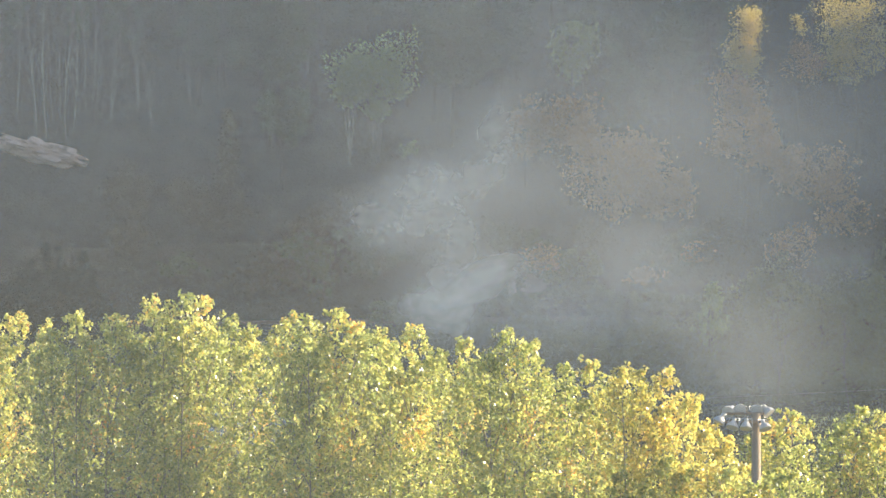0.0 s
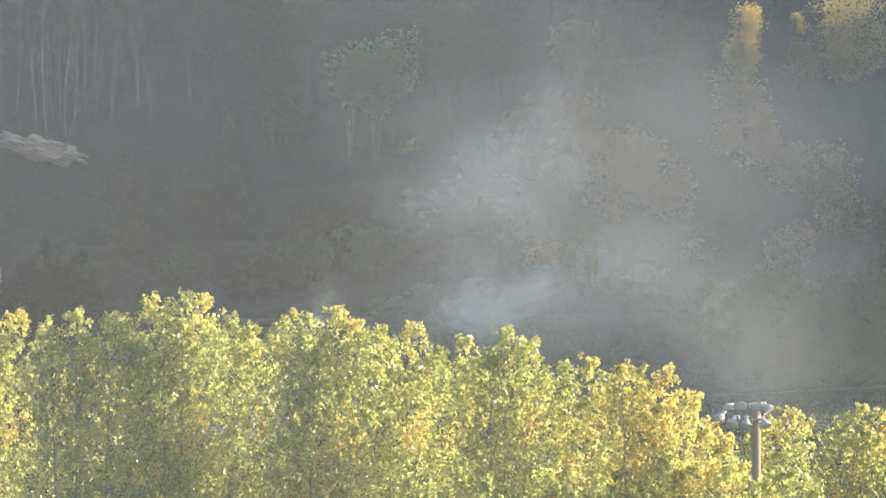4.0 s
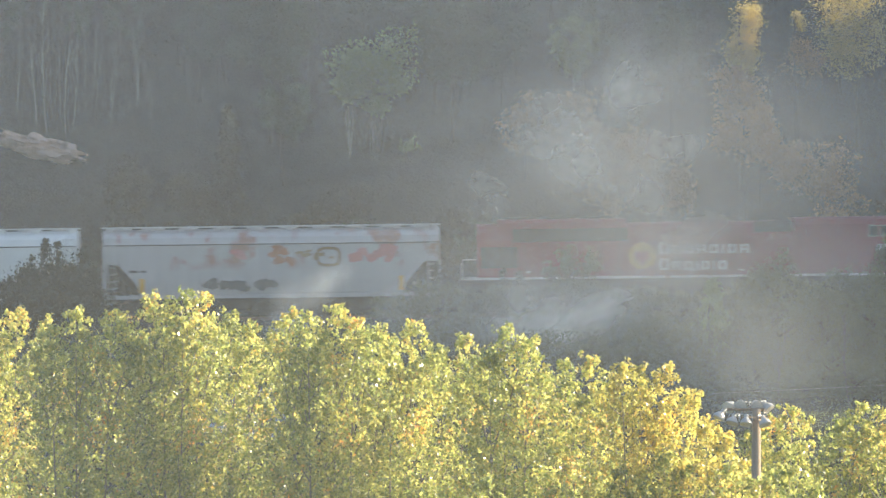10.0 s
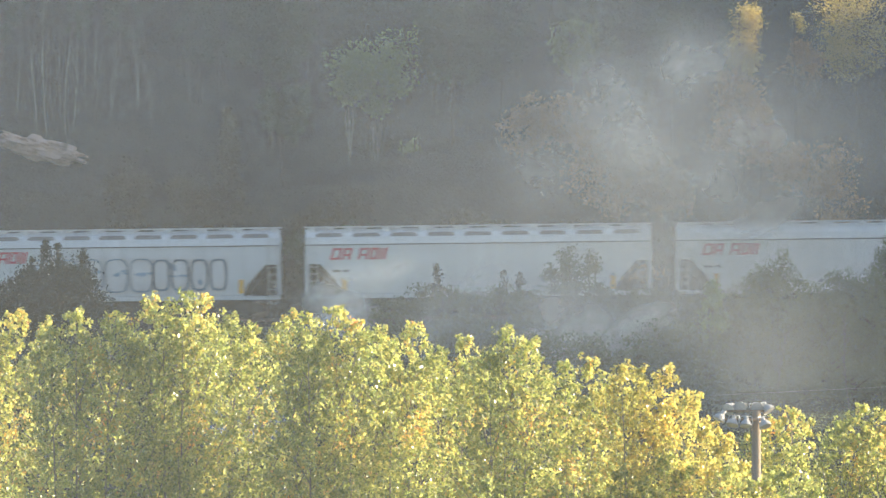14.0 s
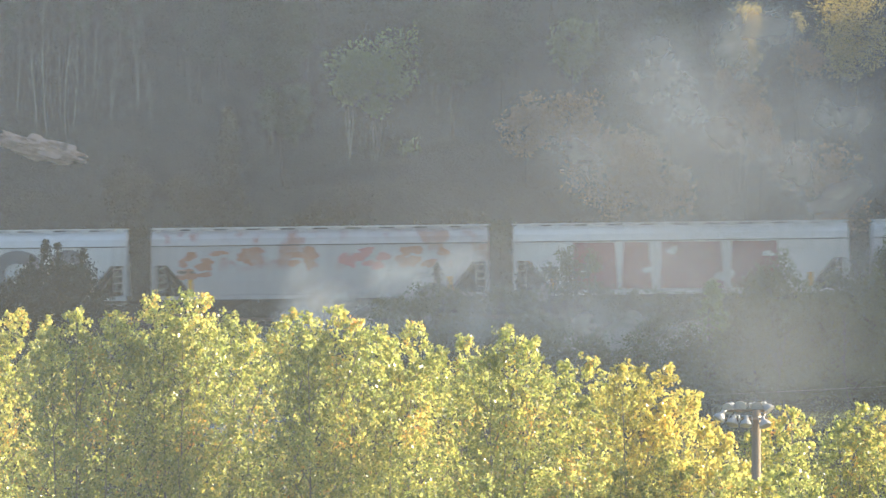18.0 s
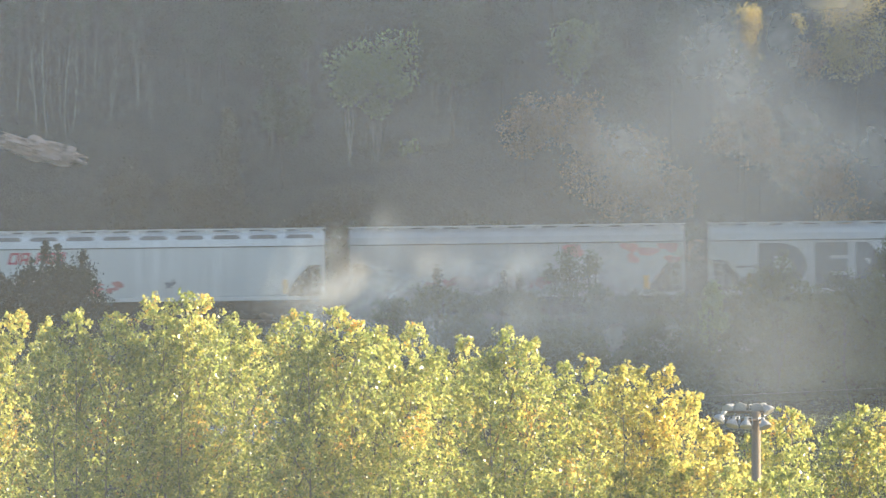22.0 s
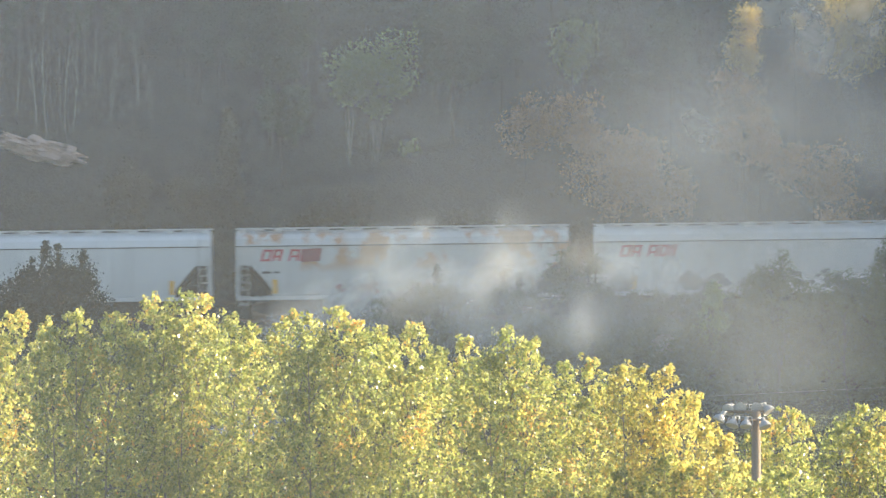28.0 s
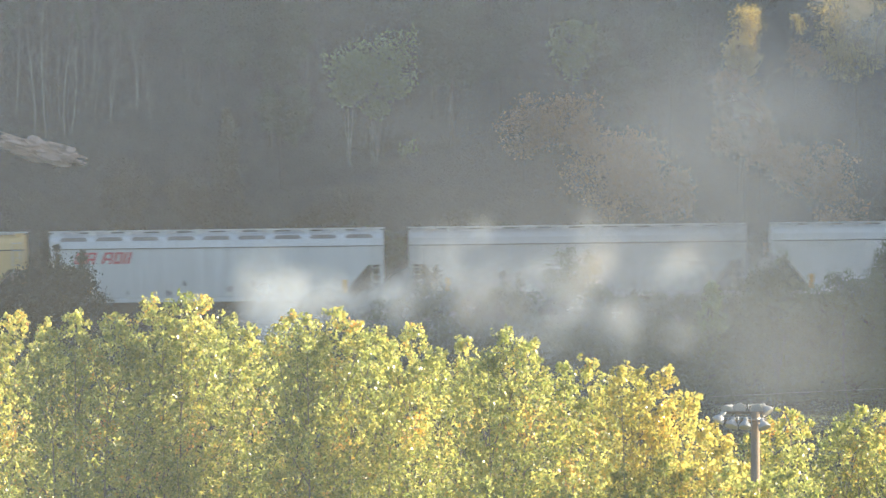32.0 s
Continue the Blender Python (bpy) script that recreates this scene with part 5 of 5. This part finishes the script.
def leading_loco():
    """Road diesel: narrow hood behind a wide cab, sloping nose."""
    loco = empty("locomotive", 0, 0, 0)
    h = 10.85
    running_gear(loco, h, [(-10.8, -9.6), (-8.9, -8.2), (-6.0, -5.3), (-2.3, -1.7), (-0.4, 0.1), (1.4, 1.7), (3.6, 4.1), (5.6, 6.1), (9.0, 10.4)])
    cowl(h, loco, -10.0, 7.0, 1.74, 4.3, 1.15, 0.3, RED, "engine_hood")
    cowl(h, loco, -9.4, -4.6, 3.3, 4.6, 1.45, 0.2, RED, "radiator_housing")
    cowl(h, loco, 1.5, 5.0, 3.2, 4.55, 1.4, 0.25, RED, "blower_housing")
    cowl(h, loco, 6.9, 8.7, 1.74, 4.62, 1.5, 0.35, RED, "cab")
    part("nose", extruded([(8.68, 1.74), (10.55, 1.74), (10.5, 2.7), (10.2, 3.1), (8.68, 3.55)], -1.4, 1.4), RED, loco)
    part("intake_grille", boxes(((-9.2, -1.48, 3.5), (-4.8, -1.44, 4.2)), *[((-9.2 + 0.275 * i, -1.5, 3.48), (-9.15 + 0.275 * i, -1.46, 4.22)) for i in range(17)]), GRILLE, loco)
    part("exhaust_bay", boxes(((3.15, -1.43, 3.95), (5.05, -1.38, 4.5)), bevel=0.01), GRILLE, loco)
    for x, w in ((7.4, 0.72), (8.2, 0.4)):
        f = part("cab_window", boxes(((x, -1.535, 3.72), (x + w, -1.49, 4.36)), bevel=0.01), WHITE, loco, "cab window in a pale frame")
        part("pane", boxes(((x + 0.07, -1.545, 3.79), (x + w - 0.07, -1.53, 4.29))), GLASS, f)
    part("windscreen", boxes(((8.68, -1.2, 3.7), (8.74, 1.2, 4.3)), bevel=0.01), GLASS, loco)
    letter_bars(loco, WHITE, -4.75, 2.9, (0.54, 0.48, 0.48, 0.48, 0.48, 0.16, 0.48, 0.48), (0.56, 0.42, 0.42, 0.42, 0.42, 0.42, 0.42, 0.42), gap=0.13, y=-1.16, stroke=0.14)
    letter_bars(loco, WHITE, -4.75, 2.12, (0.5, 0.46, 0.46, 0.15, 0.42, 0.15, 0.46), (0.56, 0.42, 0.42, 0.42, 0.42, 0.42, 0.42), gap=0.13, y=-1.16, stroke=0.14)
    letter_bars(loco, WHITE, 7.45, 3.2, (0.26, 0.26, 0.26, 0.26), 0.32, gap=0.04, y=-1.51)
    for x in [-9.6 + 0.92 * i for i in range(18)]:
        part("door_seam", boxes(((x, -1.165, 1.9), (x + 0.03, -1.145, 3.25))), UNDER, loco)
    for i in range(2):
        part("roof_fan", lathe(bmesh.new(), [(0.75, 4.5), (0.75, 4.7), (0.6, 4.74), (0.01, 4.75)], Matrix.Translation((-8.2 + 2.2 * i, 0, 0)), 20), GRILLE, loco)
    for x in [-9.5 + 1.75 * i for i in range(9)]:
        part("stanchion", boxes(((x - 0.015, -1.5, 1.8), (x + 0.015, -1.47, 2.75))), UNDER, loco)
    part("walkway_rail", tube_mesh("walkway_rail", [([(-10.2, -1.48, 2.75), (6.8, -1.48, 2.75)], [0.018, 0.018])], 5), UNDER, loco)
    tagged(loco, "red road diesel locomotive leading the train", "locomotive", "locomotives of the train")
    TRAIN.append((loco, 36.9))


trailing_loco()
leading_loco()


# ---------------------------------------------------------------- haze and smoke
def haze_sheet(name, y, half_width, z0, z1, material, label):
    """A thin upright layer of misty air across the valley."""
    bm = bmesh.new()
    n = 24
    rows = []
    for i in range(n + 1):
        x = -half_width + 2 * half_width * i / n
        rows.append([bm.verts.new((x, y + 1.2 * math.sin(i * 0.9) + 0.4 * math.sin(j * 2.1), z0 + (z1 - z0) * j / 8)) for j in range(9)])
    for a, b in zip(rows, rows[1:]):
        for j in range(8):
            bm.faces.new((a[j], b[j], b[j + 1], a[j + 1]))
    ob = part(name, bm, material)
    for p in ob.data.polygons:
        p.use_smooth = True
    tagged(ob, label, "haze", kind="stuff")


MIST = (0.8, 0.88, 0.955)
# the nearest sheet also stands in for lens glare that lifts all darks
haze_sheet("haze", 120.0, 60, -4, 42, vapour("near haze and glare veil", MIST, 0.105, True, 0.02, (0.2, 0.8), 0.85), "thin pale haze over the valley, also standing in for lens glare")
haze_sheet("haze", 262.0, 110, 2, 60, vapour("valley haze", MIST, 0.05, True, 0.03, (0.25, 0.75), 0.8), "blue-grey haze in front of the railway")
# the hill's shade is put into this darker haze colour, muting the contrast behind
SHADE_MIST = vapour("shade-toned hillside haze", (0.28, 0.345, 0.41), 0.17, True, 0.05, (0.25, 0.75), 0.75)
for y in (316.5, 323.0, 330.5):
    haze_sheet("haze", y, 110, 12, 70, SHADE_MIST, "blue-grey haze against the hillside, shade put into its colour")



def puff_mesh(seed):
    """One shallow billowed veil, with a core coordinate for its thinning."""
    bm = bmesh.new()
    core = bm.verts.layers.float_vector.new("core")
    rows = []
    n = 16
    for i in range(n + 1):
        row = []
        for j in range(n + 1):
            u, w = -1 + 2 * i / n, -1 + 2 * j / n
            v = bm.verts.new((u, 0.06 * math.sin(4 * u + seed) * math.cos(3 * w) + 0.1 * u * w, w))
            v[core] = (u + 0.16 * math.sin(3.1 * w + seed), w + 0.16 * math.sin(2.7 * u + 2 * seed), 0)
            row.append(v)
        rows.append(row)
    for a, b in zip(rows, rows[1:]):
        for j in range(n):
            if min(v[core].length for v in (a[j], b[j], b[j + 1], a[j + 1])) < 1:
                bm.faces.new((a[j], b[j], b[j + 1], a[j + 1]))
    bmesh.ops.delete(bm, geom=[v for v in bm.verts if not v.link_faces], context="VERTS")
    me = bpy.data.meshes.new("smoke_puff")
    bm.to_mesh(me)
    bm.free()
    me.shade_smooth()
    return me


SMOKE = vapour("white smoke", (0.96, 0.95, 0.9), 0.95, False, 1.3, (0.24, 0.66), 0.2)
THIN_SMOKE = vapour("thinning smoke", (1.0, 0.95, 0.87), 0.55, False, 1.1, (0.26, 0.7), 0.15)
BRIGHT_SMOKE = vapour("fresh smoke in the sun", (0.86, 0.92, 0.97), 0.36, False, 1.1, (0.26, 0.7), 0.15)
OLD_SMOKE = vapour("spread smoke", (1.0, 0.92, 0.8), 0.3, False, 0.8, (0.28, 0.74), 0.2)
SUNNY_SMOKE = vapour("smoke haze in the sun", (0.84, 0.88, 0.92), 0.09, False, 0.5, (0.2, 0.8), 0.5)
LOW_SMOKE = vapour("low-lying smoke", (0.82, 0.87, 0.95), 0.17, False, 0.6, (0.2, 0.8), 0.45)
PUFFS = [puff_mesh(i) for i in range(6)]
DRIFT = []                          # puffs with the rows of their drift


def shared_puff(k, material):
    key = f"{k} {material.name}"
    if key not in MESHES:
        MESHES[key] = PUFFS[k].copy()
        MESHES[key].materials.append(material)
    return MESHES[key]


def puff(material, size, rows, label, long=1.2):
    ob = part("smoke_puff", shared_puff(len(DRIFT) % 6, material), None)
    ob.scale = (size * long, min(size, 2.0), size)
    tagged(ob, label, "smoke", "puffs of the smoke plume")
    DRIFT.append((ob, rows))


def smoke():
    rng = random.Random(5)
    # the plume that already stands when the clip begins: x, z, half width, long, lean, material, drift
    standing = [(-0.4, 15.5, 1.1, 1.3, -10, SMOKE, 0.55), (0.3, 16.2, 1.2, 1.2, -35, SMOKE, 0.6), (1.9, 16.7, 1.0, 2.2, -14, SMOKE, 0.65), (-0.1, 17.4, 1.3, 0.8, 10, THIN_SMOKE, 0.7),
                (3.2, 16.5, 1.2, 2.0, -8, THIN_SMOKE, 0.7), (-1.0, 19.4, 1.6, 1.2, -20, THIN_SMOKE, 0.72), (-2.3, 19.9, 1.5, 1.4, -15, THIN_SMOKE, 0.66), (-3.4, 19.5, 1.5, 1.3, 10, THIN_SMOKE, 0.6),
                (-0.2, 20.6, 1.6, 1.1, -40, THIN_SMOKE, 0.75), (-0.6, 20.0, 1.8, 1.3, -30, THIN_SMOKE, 0.6), (-2.0, 20.6, 1.6, 1.2, -20, THIN_SMOKE, 0.62), (-1.6, 21.2, 1.5, 1.1, -30, THIN_SMOKE, 0.7), (0.8, 21.4, 1.5, 1.0, -50, THIN_SMOKE, 0.75), (1.7, 22.6, 1.6, 1.2, -55, THIN_SMOKE, 0.72),
                (2.9, 23.9, 1.5, 1.2, -50, THIN_SMOKE, 0.66), (3.7, 25.0, 1.3, 1.2, -60, OLD_SMOKE, 0.6), (2.2, 20.3, 1.9, 1.1, -30, OLD_SMOKE, 0.6), (0.4, 18.5, 1.5, 0.9, 20, THIN_SMOKE, 0.75),
                (-2.2, 17.9, 1.6, 1.2, 10, OLD_SMOKE, 0.6), (3.4, 21.8, 1.9, 1.1, -40, OLD_SMOKE, 0.5), (1.2, 19.4, 1.6, 0.9, -60, THIN_SMOKE, 0.7)]
    for k, (x, z, size, long, lean, material, vx) in enumerate(standing):
        y, vz, spin = (279.0 if k < 4 else 296.5) - 0.35 * k, (rng.uniform(-0.17, -0.1) if k < 4 else rng.uniform(0.12, 0.4)), rng.uniform(-1.2, 1.2)
        vx *= rng.uniform(0.5, 0.8) if k < 4 else rng.uniform(0.85, 1.6)
        puff(material, 1.55 * size, [(t, pose(x + vx * t, y, z + vz * t + 0.15 * math.sin(0.4 * t + k), 0, lean + spin * t, 0)) for t in range(0, 33, 4)],
             "drifting puff of thin white smoke", long)
    # fresh smoke: each burst leaves a fire hidden below the bank as a few puffs that drift apart: birth, strength
    bursts = [(-1.0, 1), (2.0, 1), (4.5, 1), (6.5, 2), (8.0, 2), (9.3, 2), (10.6, 2), (11.8, 2), (12.8, 3), (13.8, 3), (14.8, 3), (15.6, 4), (16.4, 5), (17.1, 5), (17.9, 5), (18.8, 4), (19.7, 3), (20.6, 3),
              (21.5, 3), (22.5, 2), (23.6, 2), (25.0, 2), (26.0, 3), (26.8, 3), (27.5, 3), (28.3, 5), (28.8, 6), (29.4, 6), (30.0, 4), (31.0, 2)]
    for i, (born, strength) in enumerate(bursts):
        x0, near = rng.uniform(-9.6, -8.2), rng.random() < 0.45 or 28 < born < 30
        for k in range(strength):
            y = (265.5 if near else 293.0) + rng.uniform(-2.0, 2.0)
            top = (15.6 if near else 14.5) + rng.uniform(0.0, 2.0 if strength > 3 else 0.9)
            vx, vz = rng.uniform(0.45, 1.2), rng.choice((-0.12, -0.07, -0.02, 0.04, 0.28 if 15 < born < 19 else 0.08))
            if born > 28:           # the last, heavy puffs hang about the fire
                vx *= 0.5
            size, long = rng.uniform(0.95, 1.6), rng.uniform(1.1, 1.7)
            lean, spin = rng.uniform(-55, -5), rng.uniform(-2, 2)
            dx = rng.uniform(-0.3, 0.9)
            rows = []
            for t in range(0, 33):
                a = max(0.0, t - born)
                rise = 1 - math.exp(-a / 1.5)
                rows.append((t, pose(x0 + dx * rise + vx * a, y, 10.8 + (top - 10.8 + 0.3 * size) * rise + vz * min(a, 6 if vz > 0.1 else 14), 0, lean + spin * a, 0)))
            fresh = SMOKE if k < strength - 2 or k == 0 and strength > 1 or born > 28 else THIN_SMOKE if k < 3 else OLD_SMOKE
            if near and fresh is not OLD_SMOKE:
                fresh = BRIGHT_SMOKE
            puff(fresh, size, rows, "drifting puff of fresh white smoke", long)
    # smoke that lies along the bank: x, z, size
    for j, (x, z, size) in enumerate([(-1.0, 14.2, 4.0), (4.0, 14.6, 5.0), (9.0, 14.8, 5.5), (14.0, 14.5, 6.0), (19.0, 15.0, 6.0), (6.5, 17.5, 4.0), (5.0, 13.4, 4.5), (11.0, 15.0, 5.0), (10.0, 12.8, 4.5), (15.0, 12.0, 5.0), (20.0, 12.0, 5.5), (23.0, 15.0, 6.0), (1.0, 15.2, 4.5)]):
        puff(LOW_SMOKE, size, [(t, pose(x + 0.04 * t, (267.0 if j % 2 else 282.0) + 0.6 * (j % 3), z + 0.15 * math.sin(0.2 * t + j), 0, 4 * math.sin(t * 0.1 + j), 0)) for t in range(0, 33, 8)], "low thin veil of smoke along the bank")
    # old smoke that hangs before the slope: x, z, size, drift
    for j, (x, z, size, vx) in enumerate([(5.5, 21.0, 4.5, 0.2), (9.5, 21.0, 5.0, 0.15), (13.5, 19.0, 5.5, 0.12), (10.0, 17.0, 4.0, 0.15), (17.0, 15.0, 6.0, 0.05), (12.0, 14.5, 5.0, 0.08), (20.0, 22.0, 6.0, 0.03), (2.0, 24.0, 5.0, 0.3), (12.0, 24.0, 6.0, 0.1), (16.5, 21.0, 6.0, 0.08), (20.0, 27.0, 6.5, 0.03), (15.0, 17.5, 5.0, 0.06),
                                          (8.0, 27.0, 5.5, 0.15)]):
        puff(OLD_SMOKE, size, [(t, pose(x + vx * t, 294.5 - 1.1 * (j % 4), z + 0.02 * t, 0, 3 * math.sin(t * 0.1 + j), 0)) for t in range(0, 33, 8)], "wide thin veil of old smoke")
    # spread smoke in front of the bank, out of the hill's shadow: x, z, size
    for j, (x, z, size) in enumerate([(4.0, 22.0, 8.0), (8.0, 19.0, 8.0), (12.0, 23.0, 8.0), (-2.0, 20.0, 7.0), (9.0, 15.0, 7.0), (6.0, 27.0, 8.0), (3.0, 16.0, 6.0)]):
        puff(SUNNY_SMOKE, size, [(t, pose(x + 0.05 * t, 264.5 - 0.5 * j, z + 0.2 * math.sin(0.15 * t + j), 0, 3 * math.sin(t * 0.1 + j), 0)) for t in range(0, 33, 8)], "broad sunlit veil of thin smoke")


smoke()

# place of the second locomotive's rear coupling along the track
RUN = [(0, -117.18), (3, -81.74), (5, -58.17), (8, -22.91), (11, 12.2), (14, 47.13), (17, 81.9), (20, 116.5), (23, 150.85), (26, 184.87), (29, 218.66), (32, 252.28)]


def motions():
    for thing, along in TRAIN:
        walk(thing, [(t, pose(x + along, TRACK_Y, RAIL0 + GRADE * (x + along), 0, TILT, 0)) for t, x in RUN])
    for thing, rows in DRIFT:
        size = thing.scale.copy()
        walk(thing, rows)
        thing.scale = size


motions()
